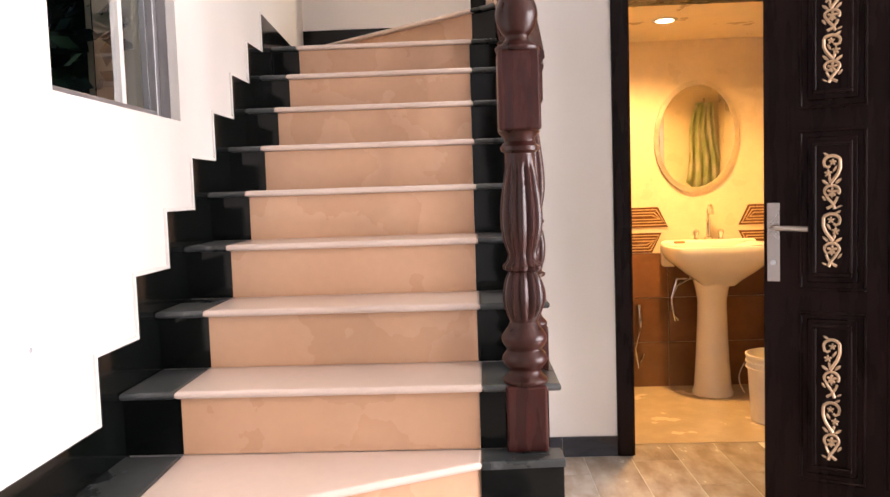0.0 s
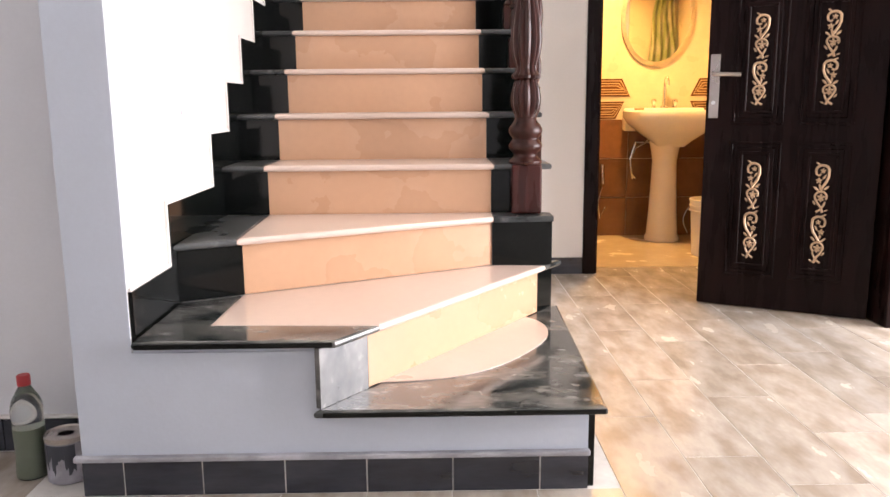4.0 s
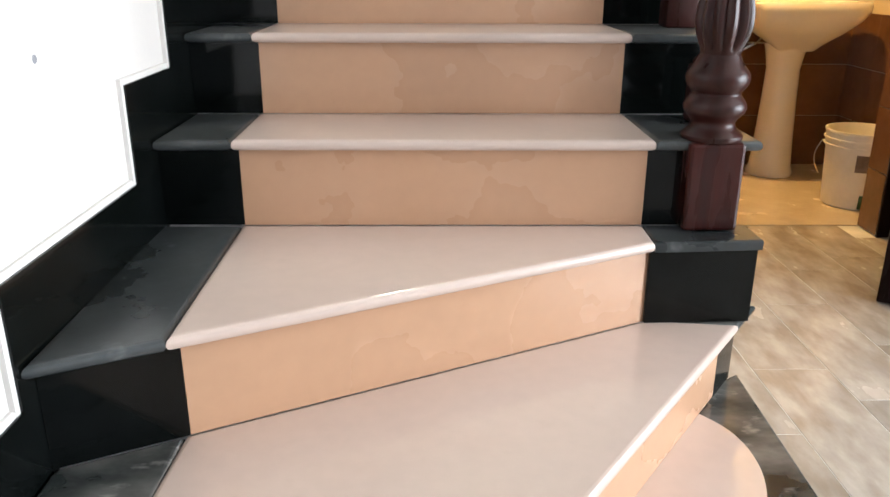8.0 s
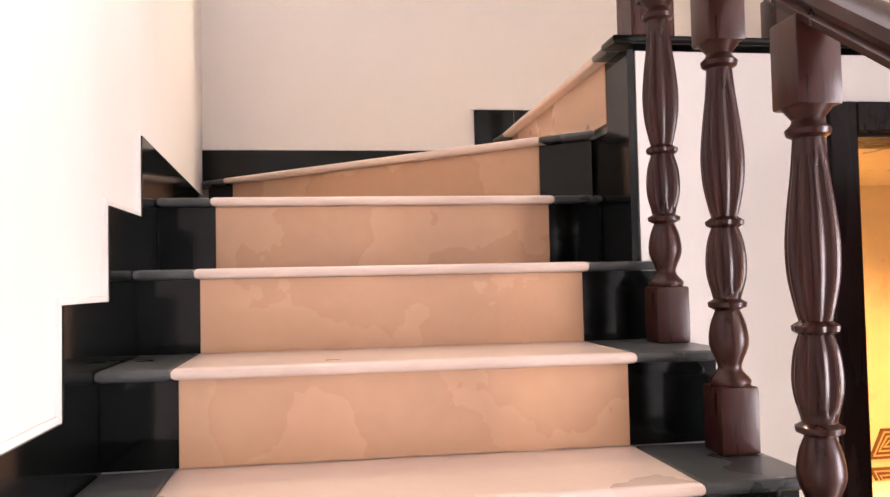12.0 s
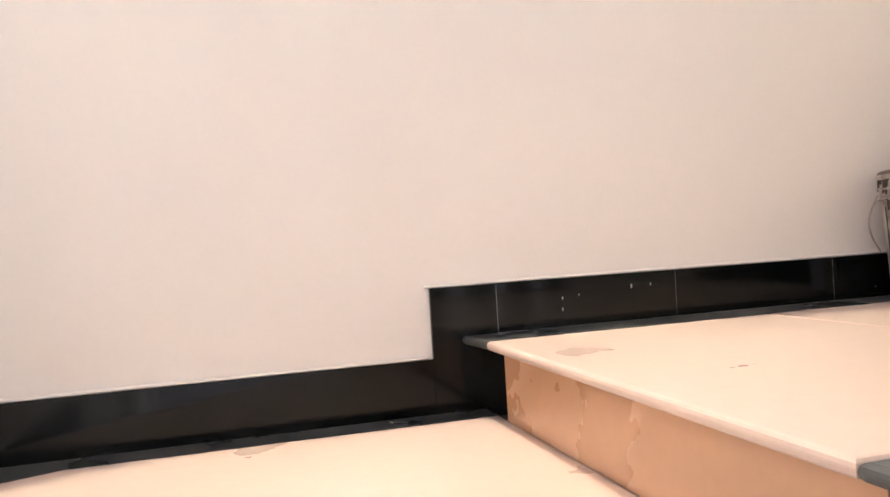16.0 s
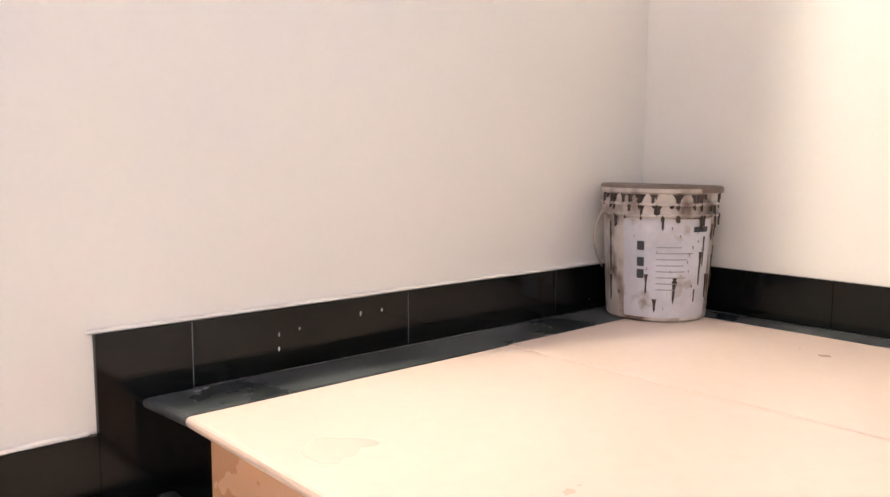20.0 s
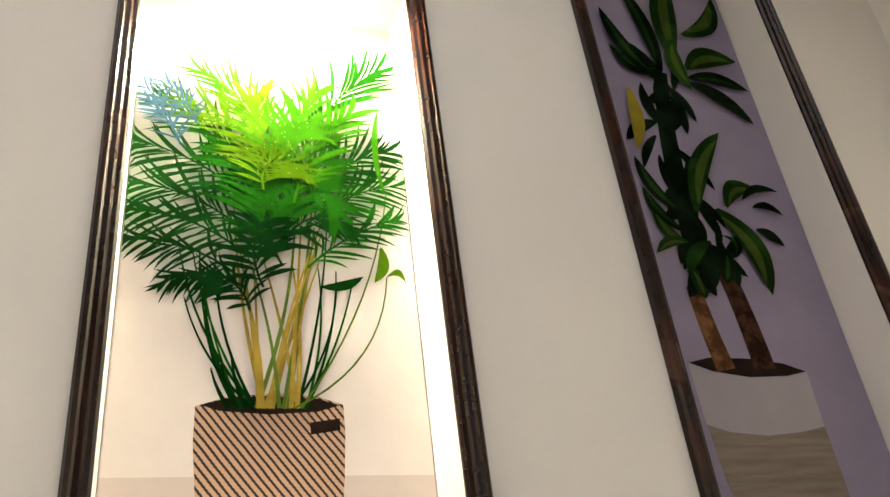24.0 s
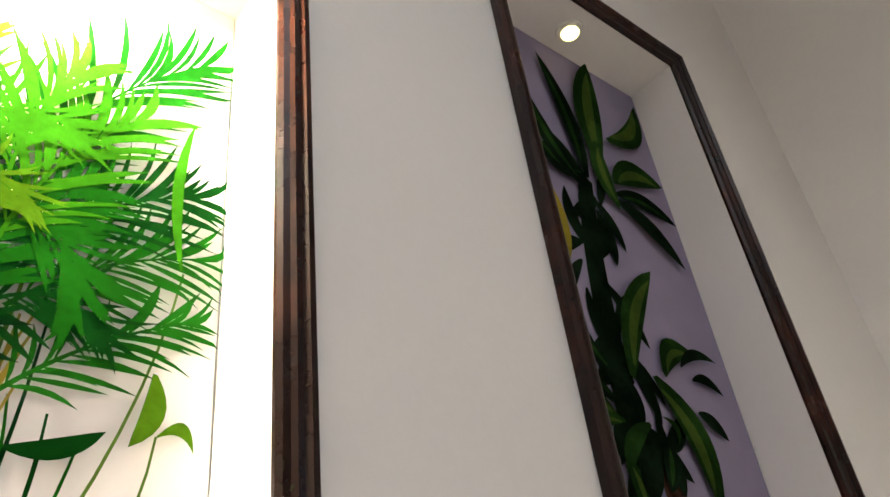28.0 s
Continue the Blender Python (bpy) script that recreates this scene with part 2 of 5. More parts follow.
def prism(poly, z0, z1, bevel=0.0, seg=2, bm=None, top_only=True):
    """An upright prism over a plan polygon."""
    bm = bm or bmesh.new()
    lo = [bm.verts.new((x, y, z0)) for x, y in poly]
    hi = [bm.verts.new((x, y, z1)) for x, y in poly]
    k = len(poly)
    bm.faces.new(lo[::-1])
    bm.faces.new(hi)
    for i in range(k):
        bm.faces.new((lo[i], lo[(i + 1) % k], hi[(i + 1) % k], hi[i]))
    if bevel:
        es = [e for e in bm.edges if all(abs(v.co.z - z1) < 1e-6 for v in e.verts)]
        if not top_only:
            es += [e for e in bm.edges if all(abs(v.co.z - z0) < 1e-6 for v in e.verts)]
        bmesh.ops.bevel(bm, geom=es, offset=bevel, segments=seg, affect="EDGES", profile=0.5)
    return bm


def lathe(profile, seg=24, at=(0, 0, 0), flutes=0, depth=0.0, lo=0.0, hi=0.0, bm=None):
    """A turned shape from (radius, height) pairs; between heights lo and hi it may be fluted."""
    bm = bm or bmesh.new()
    rings = []
    for r, z in profile:
        ring = []
        for i in range(seg):
            a = 2 * math.pi * i / seg
            q = r
            if flutes and lo <= z <= hi:
                q = r * (1 - depth * (0.5 - 0.5 * math.cos(a * flutes)) ** 2)
            ring.append(bm.verts.new((at[0] + q * math.cos(a), at[1] + q * math.sin(a), at[2] + z)))
        rings.append(ring)
    for a, b in zip(rings, rings[1:]):
        for i in range(seg):
            bm.faces.new((a[i], a[(i + 1) % seg], b[(i + 1) % seg], b[i]))
    bm.faces.new(rings[0][::-1])
    bm.faces.new(rings[-1])
    return bm


def smooth_profile(points, n=4):
    """Catmull-Rom through (radius, height) pairs."""
    out = []
    p = [points[0]] + list(points) + [points[-1]]
    for i in range(1, len(p) - 2):
        for j in range(n):
            t = j / n
            q = []
            for c in (0, 1):
                a, b, d, e = p[i - 1][c], p[i][c], p[i + 1][c], p[i + 2][c]
                q.append(0.5 * (2 * b + (d - a) * t + (2 * a - 5 * b + 4 * d - e) * t * t + (3 * b - a - 3 * d + e) * t ** 3))
            out.append((max(q[0], 0.002), q[1]))
    out.append(points[-1])
    return out


def tube(points, r, seg=10, bm=None, taper=1.0):
    bm = bm or bmesh.new()
    pts = [Vector(p) for p in points]
    rings = []
    for i, p in enumerate(pts):
        d = (pts[min(i + 1, len(pts) - 1)] - pts[max(i - 1, 0)]).normalized()
        u = d.orthogonal().normalized() if i == 0 else (u - d * u.dot(d)).normalized()
        v = d.cross(u)
        q = r * (1 + (taper - 1) * i / max(1, len(pts) - 1))
        rings.append([bm.verts.new(p + q * (math.cos(2 * math.pi * k / seg) * u + math.sin(2 * math.pi * k / seg) * v)) for k in range(seg)])
    for a, b in zip(rings, rings[1:]):
        for i in range(seg):
            bm.faces.new((a[i], a[(i + 1) % seg], b[(i + 1) % seg], b[i]))
    bm.faces.new(rings[0][::-1])
    bm.faces.new(rings[-1])
    return bm


# ---------------------------------------------------------------- plan
R = 0.175                       # riser
GO = 0.263                      # going
FZ = -0.06                      # hall floor
YB = 2.99                       # back wall face
XC = 2.48                       # wall beside the landing
YD = 1.655                      # wall with the bathroom door
YF = -0.90                      # plastered front of the stair
LAND = 13 * R
XE = 1.165                      # open end of the treads


def nose(k):
    return -0.01 + GO * (k - 4)


def xw(y):                      # stair face of the long wall
    return 0.0 - max(0.0, y - 1.7) * 0.055


def xl(y):                      # where the beige slab begins
    return 0.158 - 0.017 * y


def xr(y):
    return 0.963 + 0.003 * y


# ---------------------------------------------------------------- setting
def structure(name, bm, mat, label, smooth=False):
    return tagged(part(name, bm, mat, None, "", smooth), label, "", "", "structure")


floor = structure("floor", box(-2.6, 5.2, -5.2, YD + 0.18, FZ - 0.2, FZ - 0.0011), M_grout, "hall floor of grey wood-look tiles with pale joints")

WIN = (-0.22, 0.585, 1.46, 2.75)     # window: y0, y1, z0, z1


def left_wall():
    bm = bmesh.new()
    top = 5.6

    def slab(y0, y1, z0, z1):
        prism([(xw(y0), y0), (xw(y1), y1), (-0.146, y1), (-0.146, y0)][::-1], z0, z1, bm=bm)
    slab(YF, WIN[0], FZ, top)
    slab(WIN[1], 1.7, FZ, top)
    slab(1.7, YB + 0.5, FZ, top)
    slab(WIN[0], WIN[1], FZ, WIN[2])
    slab(WIN[0], WIN[1], WIN[3], top)
    return bm


wall_left = structure("wall_left", left_wall(), M_wall, "white painted wall along the stair, with a window opening")

# Thin skins that carry the front's painted shade up the wall end.
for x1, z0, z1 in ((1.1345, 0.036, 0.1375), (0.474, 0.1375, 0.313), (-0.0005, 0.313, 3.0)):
    part("shaded_plaster_face", box(-0.145, x1, YF - 0.004, YF - 0.0004, z0, z1), M_wall_shade, wall_left)

NA = (0.656, 1.187, 3.306, 4.411)    # the two picture niches: x0, x1, z0, z1
NB = (1.529, 2.100, 3.290, 4.775)
FW = 0.034
ND = 0.108


def back_wall():
    bm = bmesh.new()
    a = [NA[0] + FW, NA[1] - FW, NA[2] + FW, NA[3] - FW]
    b = [NB[0] + FW, NB[1] - FW, NB[2] + FW, NB[3] - FW]
    y0, y1, t = YB, YB + 0.3, 5.6
    for x0, x1, z0, z1 in ((-0.2, a[0], LAND - 0.3, t), (a[0], a[1], LAND - 0.3, a[2]), (a[0], a[1], a[3], t), (a[1], b[0], LAND - 0.3, t),
                           (b[0], b[1], LAND - 0.3, b[2]), (b[0], b[1], b[3], t), (b[1], XC + 0.2, LAND - 0.3, t)):
        box(x0, x1, y0, y1, z0, z1, bm=bm)
    for q in (a, b):
        box(q[0], q[1], y0 + ND, y1, q[2], q[3], bm=bm)
    box(-0.2, XC + 0.6, y0, y1, FZ - 0.1, LAND - 0.3, bm=bm)
    return bm


structure("wall_back", back_wall(), M_wall, "cream white wall above the landing with two recessed picture niches")
structure("wall_landing", box(XC, XC + 0.2, YD, YB, LAND - 0.15, 5.6), M_wall, "white painted wall beside the landing")


DOOR_X = (1.66, 2.40)                # bathroom door opening
DOOR_Z = 2.066


def door_wall():
    bm = bmesh.new()
    box(1.1225, DOOR_X[0], YD, YD + 0.12, FZ, LAND - 0.03, bm=bm)
    box(DOOR_X[1], 5.2, YD, YD + 0.12, FZ, LAND - 0.03, bm=bm)
    box(DOOR_X[0], DOOR_X[1], YD, YD + 0.12, DOOR_Z, LAND - 0.03, bm=bm)
    box(1.95, 5.2, YD, YD + 0.12, LAND - 0.03, 5.6, bm=bm)
    return bm


structure("wall_bathroom_door", door_wall(), M_wall, "white painted wall with the bathroom door opening")
structure("wall_front_left", box(-2.6, -0.147, -0.62, -0.5, FZ, 3.0), M_wall_grey, "pale grey painted wall beyond the stair wall")
structure("wall_hall_left", box(-2.7, -2.6, -5.2, -0.5, FZ, 3.0), M_wall_grey, "plain painted wall closing the hall")
structure("wall_hall_rear", box(-2.7, 5.3, -5.3, -5.2, FZ, 3.0), M_wall_grey, "plain painted wall behind the hall")


def right_wall():
    bm = bmesh.new()
    box(5.2, 5.4, -5.2, -2.4, FZ, 3.0, bm=bm)
    box(5.2, 5.4, 0.35, YD + 0.12, FZ, 3.0, bm=bm)
    box(5.2, 5.4, -2.4, 0.35, 2.4, 3.0, bm=bm)
    return bm


structure("wall_hall_right", right_wall(), M_wall_grey, "painted wall with the wide entrance opening")


def ceilings():
    bm = bmesh.new()
    box(XE + 0.3, 5.3, -5.3, YD, 2.9, 3.05, bm=bm)
    box(-2.7, XE + 0.3, -5.3, -1.3, 2.9, 3.05, bm=bm)
    box(-0.3, 5.3, -1.3, YB + 0.3, 5.6, 5.75, bm=bm)
    return bm


structure("ceiling", ceilings(), M_ceiling, "plain white ceiling")


def upper_walls():
    bm = bmesh.new()
    box(XE + 0.3, XE + 0.42, -1.3, YD, 3.05, 5.6, bm=bm)
    box(-0.3, XE + 0.42, -1.42, -1.3, 3.05, 5.6, bm=bm)
    return bm


structure("wall_upper", upper_walls(), M_wall, "white wall closing the stairwell above the hall")

# ---------------------------------------------------------------- staircase
stair = empty("staircase", (0.6, 0, 0), "marble staircase with beige treads between black borders", "staircase")


def spart(name, bm, mat, label=""):
    ob = part(name, bm, mat, None, label)
    ob.parent = stair
    ob.matrix_parent_inverse = stair.matrix_world.inverted()
    return ob


TH = 0.020


def core_piece(poly, z0, z1, mat=M_wall):
    return spart("stair_core", prism(poly, z0, z1), mat)


for k in range(4, 12):
    y1 = nose(k) + 0.045
    e = XE - 0.03 if k < 11 else 1.07
    far = YD - 0.012 if k < 11 else 1.88
    core_piece([(xw(y1) + 0.002, y1), (e, y1), (e, far), (xw(2.0) + 0.002, far if k < 11 else 2.86)], (k - 1) * R - TH - 0.14 if k > 4 else FZ, k * R - TH - 0.002)
# Front of the block, in the wall colour with shade painted in.
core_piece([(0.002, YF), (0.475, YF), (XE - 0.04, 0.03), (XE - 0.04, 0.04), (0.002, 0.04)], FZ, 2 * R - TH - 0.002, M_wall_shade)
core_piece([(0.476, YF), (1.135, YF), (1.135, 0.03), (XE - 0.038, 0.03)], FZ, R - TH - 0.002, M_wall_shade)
core_piece([(0.002, -0.53), (0.955, -0.045), (1.13, -0.03), (1.13, 0.04), (0.002, 0.04)], 2 * R - TH - 0.002, 3 * R - TH - 0.002)
core_piece([(1.07, 1.96), (1.07, YB), (-0.03, YB), (-0.03, 2.98)], 9 * R, 12 * R - TH - 0.002)
core_piece([(1.1225, YD + 0.12), (XC, YD + 0.12), (XC, YB), (1.14, YB)], LAND - 0.17, LAND - TH - 0.002)
core_piece([(1.1225, YD + 0.122), (1.30, YD + 0.122), (1.22, YB), (1.14, YB)], FZ, LAND - 0.172)

# straight flight
for k in range(4, 12):
    y0, z = nose(k), k * R
    y1 = nose(k + 1) + 0.028
    ry = y0 + 0.028
    right = XE
    rough_y = random.uniform(-0.002, 0.002)
    if k < 11:
        spart("tread_border", prism([(xw(y0) + 0.012, y0), (xl(y0) - 0.001, y0), (xl(y1) - 0.001, y1), (xw(y1) + 0.012, y1)], z - TH, z, 0.0085, 3, top_only=False), M_black_dusty)
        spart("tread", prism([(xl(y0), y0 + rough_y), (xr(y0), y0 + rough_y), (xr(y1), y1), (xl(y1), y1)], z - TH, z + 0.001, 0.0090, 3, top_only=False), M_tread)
        end = [(right, y0), (right, y1)] if k < 10 else [(right, y0), (right, YD - 0.002), (1.094, YD - 0.002), (1.094, y1)]
        spart("tread_border", prism([(xr(y0) + 0.001, y0), *end, (xr(y1) + 0.001, y1)], z - TH, z, 0.0085, 3, top_only=False), M_black_dusty)
    else:
        spart("tread_border", prism([(xw(y0) + 0.012, y0), (xl(y0) - 0.001, y0), (xl(y0) - 0.03, 2.75), (xw(2.8) + 0.012, 2.89)], z - TH, z, 0.0085, 3, top_only=False), M_black_dusty)
        spart("tread", prism([(xl(y0), y0), (xr(y0), y0), (xr(y0) - 0.01, 2.01), (xl(y0) - 0.029, 2.84)], z - TH, z + 0.001, 0.0090, 3, top_only=False), M_tread)
        spart("tread_border", prism([(xr(y0) + 0.001, y0), (1.094, y0), (1.094, 1.90), (xr(y0) - 0.009, 2.0)], z - TH, z, 0.0085, 3, top_only=False), M_black_dusty)
    zb = (k - 1) * R + 0.001
    spart("riser_border", box(xw(ry) + 0.012, xl(ry) + 0.008, ry, ry + 0.016, zb, z - TH - 0.001), M_black)
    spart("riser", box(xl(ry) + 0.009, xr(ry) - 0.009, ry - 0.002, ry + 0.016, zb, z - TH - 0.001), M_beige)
    spart("riser_border", box(xr(ry) - 0.008, right - 0.03 if k < 11 else 1.094, ry, ry + 0.016, zb, z - TH - 0.001), M_black)


def riser_line(p, q, z0, z1, mat, t=0.016):
    """An upright slab on the plan line p-q; its back lies to the left of the line's way."""
    d = Vector((q[0] - p[0], q[1] - p[1], 0)).normalized()
    n = Vector((-d.y, d.x, 0)) * t
    return spart("riser" if mat is M_beige else "riser_border", prism([p, q, (q[0] + n.x, q[1] + n.y), (p[0] + n.x, p[1] + n.y)], z0, z1), mat)


# lower winders
spart("tread_border", prism([(0.45, -0.955), (1.172, -0.955), (1.203, 0.05), (1.13, 0.0), (0.475, -0.90)], R - TH, R, 0.0085, 3, top_only=False), M_black_smeared)
arc = [(0.554, -0.76), (0.69, -0.752), (0.816, -0.722), (0.92, -0.65), (1.0, -0.556), (1.075, -0.44), (1.114, -0.343), (1.122, -0.25), (1.104, -0.174), (1.056, -0.111)]
for _ in range(2):              # round the corners of the inlay's edge
    arc = [arc[0]] + [(a[0] + (b[0] - a[0]) * f, a[1] + (b[1] - a[1]) * f) for a, b in zip(arc, arc[1:]) for f in (0.25, 0.75)] + [arc[-1]]
spart("tread_inlay", prism(arc, R + 0.0004, R + 0.003), M_tread)
A2, B2 = Vector((0.507, -0.943)), Vector((1.209, 0.02))
d2 = (B2 - A2).normalized()
s2 = lambda f: tuple(A2 + (B2 - A2) * f)
spart("tread_border", prism([(0.012, -0.935), tuple(A2), s2(0.14), (0.16, -0.80), (0.17, -0.46), (0.012, -0.54)], 2 * R - TH, 2 * R, 0.0085, 3, top_only=False), M_black_smeared)
spart("tread", prism([(0.161, -0.799), s2(0.141), s2(0.90), (0.96, -0.055), (0.171, -0.46)], 2 * R - TH, 2 * R + 0.001, 0.0090, 3, top_only=False), M_tread)
spart("tread_border", prism([s2(0.901), tuple(B2), (1.17, 0.02), (0.961, -0.054)], 2 * R - TH, 2 * R, 0.0085, 3, top_only=False), M_black_smeared)
spart("tread_edge", box(0.472, 1.168, -0.9575, -0.9545, R - TH + 0.003, R - 0.004, 0.001), M_black)
spart("tread_edge", box(0.020, 0.500, -0.9445, -0.9405, 2 * R - TH + 0.003, 2 * R - 0.004, 0.001), M_black)
off = Vector((-d2.y, d2.x)) * 0.032
r2 = lambda f: tuple(A2 + (B2 - A2) * f + off)
riser_line(r2(-0.02), r2(0.13), R + 0.001, 2 * R - TH - 0.001, M_black_smeared)
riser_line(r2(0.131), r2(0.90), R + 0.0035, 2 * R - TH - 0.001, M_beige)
riser_line(r2(0.901), r2(0.99), R + 0.001, 2 * R - TH - 0.001, M_black)
spart("tread_border", prism([(0.012, -0.576), (0.17, -0.494), (0.16, 0.015), (0.0, 0.015)], 3 * R - TH, 3 * R, 0.0085, 3, top_only=False), M_black_dusty)
spart("tread", prism([(0.171, -0.494), (0.955, -0.091), (0.957, 0.017), (0.161, 0.017)], 3 * R - TH, 3 * R + 0.001, 0.0090, 3, top_only=False), M_tread)
spart("tread_border", prism([(0.956, -0.09), (1.165, -0.075), (1.165, 0.017), (0.958, 0.017)], 3 * R - TH, 3 * R, 0.004), M_black_dusty)
riser_line((0.012, -0.545), (0.178, -0.46), 2 * R + 0.001, 3 * R - TH - 0.001, M_black)
riser_line((0.179, -0.46), (0.952, -0.064), 2 * R + 0.002, 3 * R - TH - 0.001, M_beige)
riser_line((0.953, -0.07), (1.162, -0.062), 2 * R + 0.001, 3 * R - TH - 0.001, M_black)
spart("riser_border", box(1.136, 1.152, YF + 0.002, 0.02, FZ, R - TH - 0.001), M_black)

# upper winder and landing edge
def sx(y):                      # face of the landing riser
    return 1.101 - 0.004 * (y - YD)


P12, Q12 = (-0.06, 2.90), (sx(1.9) - 0.012, 1.86)
u12 = lambda f: (P12[0] + (Q12[0] - P12[0]) * f, P12[1] + (Q12[1] - P12[1]) * f)
z12 = 12 * R
yb1 = YB - 0.095
spart("tread_border", prism([u12(0.0), u12(0.075), (0.20, yb1), (sx(yb1) + 0.005, yb1), (sx(yb1) + 0.005, YB - 0.002), (-0.06, YB - 0.002)], z12 - TH, z12, 0.0085, 3, top_only=False), M_black_dusty)
spart("tread", prism([u12(0.076), u12(0.895), (sx(2.1) + 0.005, 2.10), (sx(yb1) + 0.005, yb1 - 0.001), (0.20, yb1 - 0.001)], z12 - TH, z12 + 0.001, 0.0090, 3, top_only=False), M_tread)
spart("tread_border", prism([u12(0.896), u12(1.0), (sx(2.1) + 0.006, 2.098), (sx(2.1) - 0.02, 2.098)], z12 - TH, z12, 0.0085, 3, top_only=False), M_black_dusty)


def back12(f):
    d = Vector((Q12[0] - P12[0], Q12[1] - P12[1])).normalized()
    q = u12(f)
    return (q[0] - d.y * 0.03, q[1] + d.x * 0.03)


riser_line(back12(0.0), back12(0.085), 11 * R + 0.001, z12 - TH - 0.001, M_black)
riser_line(back12(0.086), back12(0.885), 11 * R + 0.002, z12 - TH - 0.001, M_beige)
riser_line(back12(0.886), back12(0.985), 11 * R + 0.001, z12 - TH - 0.001, M_black)
nx = lambda y: sx(y) - 0.034
spart("landing_border", prism([(nx(YD + 0.05), YD + 0.05), (XC - 0.012, YD + 0.05), (XC - 0.012, 1.80), (nx(1.80), 1.80)], LAND - TH, LAND, 0.0085, 3, top_only=False), M_black_dusty)
spart("landing_border", prism([(nx(YB - 0.15), YB - 0.15), (XC - 0.105, YB - 0.15), (XC - 0.105, 1.801), (XC - 0.012, 1.801), (XC - 0.012, YB - 0.012), (nx(YB) - 0.012, YB - 0.012)], LAND - TH, LAND, 0.0085, 3, top_only=False), M_black_dusty)
spart("landing_slab", prism([(nx(1.802), 1.802), (1.78, 1.802), (1.78, YB - 0.151), (nx(YB - 0.151), YB - 0.151)], LAND - TH, LAND + 0.001, 0.0090, 3, top_only=False), M_tread)
spart("landing_slab", prism([(1.7815, 1.802), (XC - 0.106, 1.802), (XC - 0.106, YB - 0.151), (1.7815, YB - 0.151)], LAND - TH, LAND + 0.001, 0.003), M_tread)
spart("landing_edge", prism([(nx(YD) - 0.01, YD - 0.032), (1.78, YD - 0.032), (1.78, YD - 0.002), (1.95, YD + 0.049), (nx(YD) - 0.01, YD + 0.049)], LAND - TH, LAND, 0.0085, 3, top_only=False), M_black)
riser_line((sx(YB - 0.012), YB - 0.012), (sx(YB - 0.168), YB - 0.168), z12 + 0.001, LAND - TH - 0.001, M_black)
riser_line((sx(YB - 0.169) - 0.002, YB - 0.169), (sx(1.80) - 0.002, 1.80), z12 + 0.002, LAND - TH - 0.001, M_beige)
riser_line((sx(1.97), 1.97), (sx(1.80), 1.80), 9 * R + 0.03, z12 - TH - 0.001, M_black)
riser_line((sx(1.799), 1.799), (sx(YD), YD), 9 * R + 0.03, LAND - TH - 0.001, M_black)

# ---------------------------------------------------------------- skirting
SK = 0.116


def edge(k):
    return nose(k) - 0.092 - 0.011 * (k - 4)


def skirt_left(k, y0, y1, z0, z1):
    return part("skirting_tile", prism([(xw(y0) - 0.001, y0), (xw(y0) + 0.011, y0), (xw(y1) + 0.011, y1), (xw(y1) - 0.001, y1)][::-1], z0, z1), M_black, wall_left)


for k in range(4, 12):
    y0 = edge(k)
    y1 = edge(k + 1) - 0.001 if k < 11 else YB - 0.014
    skirt_left(k, y0, y1, (k - 1) * R - 0.02, k * R + SK)
skirt_left(3, -0.585, edge(4) - 0.001, 2 * R - 0.02, 3 * R + SK)
skirt_left(2, YF + 0.003, -0.586, 2 * R - TH, 2 * R + SK)
wall_back_ob = bpy.data.objects["wall_back"]
part("skirting_tile", box(-0.07, 0.977, YB - 0.012, YB + 0.001, z12 - 0.02, z12 + SK + 0.011), M_black, wall_back_ob)
xs = [0.978, 1.14, 1.62, 2.10, XC]
for a, b in zip(xs, xs[1:]):
    part("skirting_tile", box(a, b - 0.0015, YB - 0.012, YB + 0.001, LAND - 0.19 if a < 1 else LAND, LAND + SK), M_black, wall_back_ob)
    if a > 1:
        part("grout_line", box(a - 0.0014, a - 0.0001, YB - 0.0112, YB - 0.002, LAND + 0.001, LAND + SK - 0.001), M_trim, wall_back_ob)
ys = [YD + 0.05, 2.0, 2.45, YB - 0.013]
for a, b in zip(ys, ys[1:]):
    part("skirting_tile", box(XC - 0.012, XC + 0.001, a, b - 0.0015, LAND, LAND + SK), M_black, bpy.data.objects["wall_landing"])

rng = random.Random(9)
for i in range(12):
    r = rng.uniform(0.002, 0.005)
    x, on_top = rng.uniform(1.1, 2.3), i % 2
    bm = bmesh.new()
    bmesh.ops.create_icosphere(bm, subdivisions=1, radius=r)
    squash = (1.6, 0.7, 0.18) if on_top else (0.6, 0.18, 1.3)
    for v in bm.verts:
        v.co = Vector((v.co.x * squash[0] * rng.uniform(0.7, 1.3), v.co.y * squash[1], v.co.z * squash[2]))
    at = (x, YB - rng.uniform(0.03, 0.095), LAND) if on_top else (x, YB - 0.012, LAND + rng.uniform(0.02, 0.11))
    bmesh.ops.translate(bm, verts=bm.verts, vec=at)
    spart("plaster_speck", bm, M_trim)

# plaster beads along the skirting
def bead(y0, y1, z0, z1):
    part("plaster_bead", prism([(xw(y0) - 0.001, y0), (xw(y0) + 0.008, y0), (xw(y1) + 0.008, y1), (xw(y1) - 0.001, y1)][::-1], z0, z1, 0.002, 1), M_wall, wall_left)


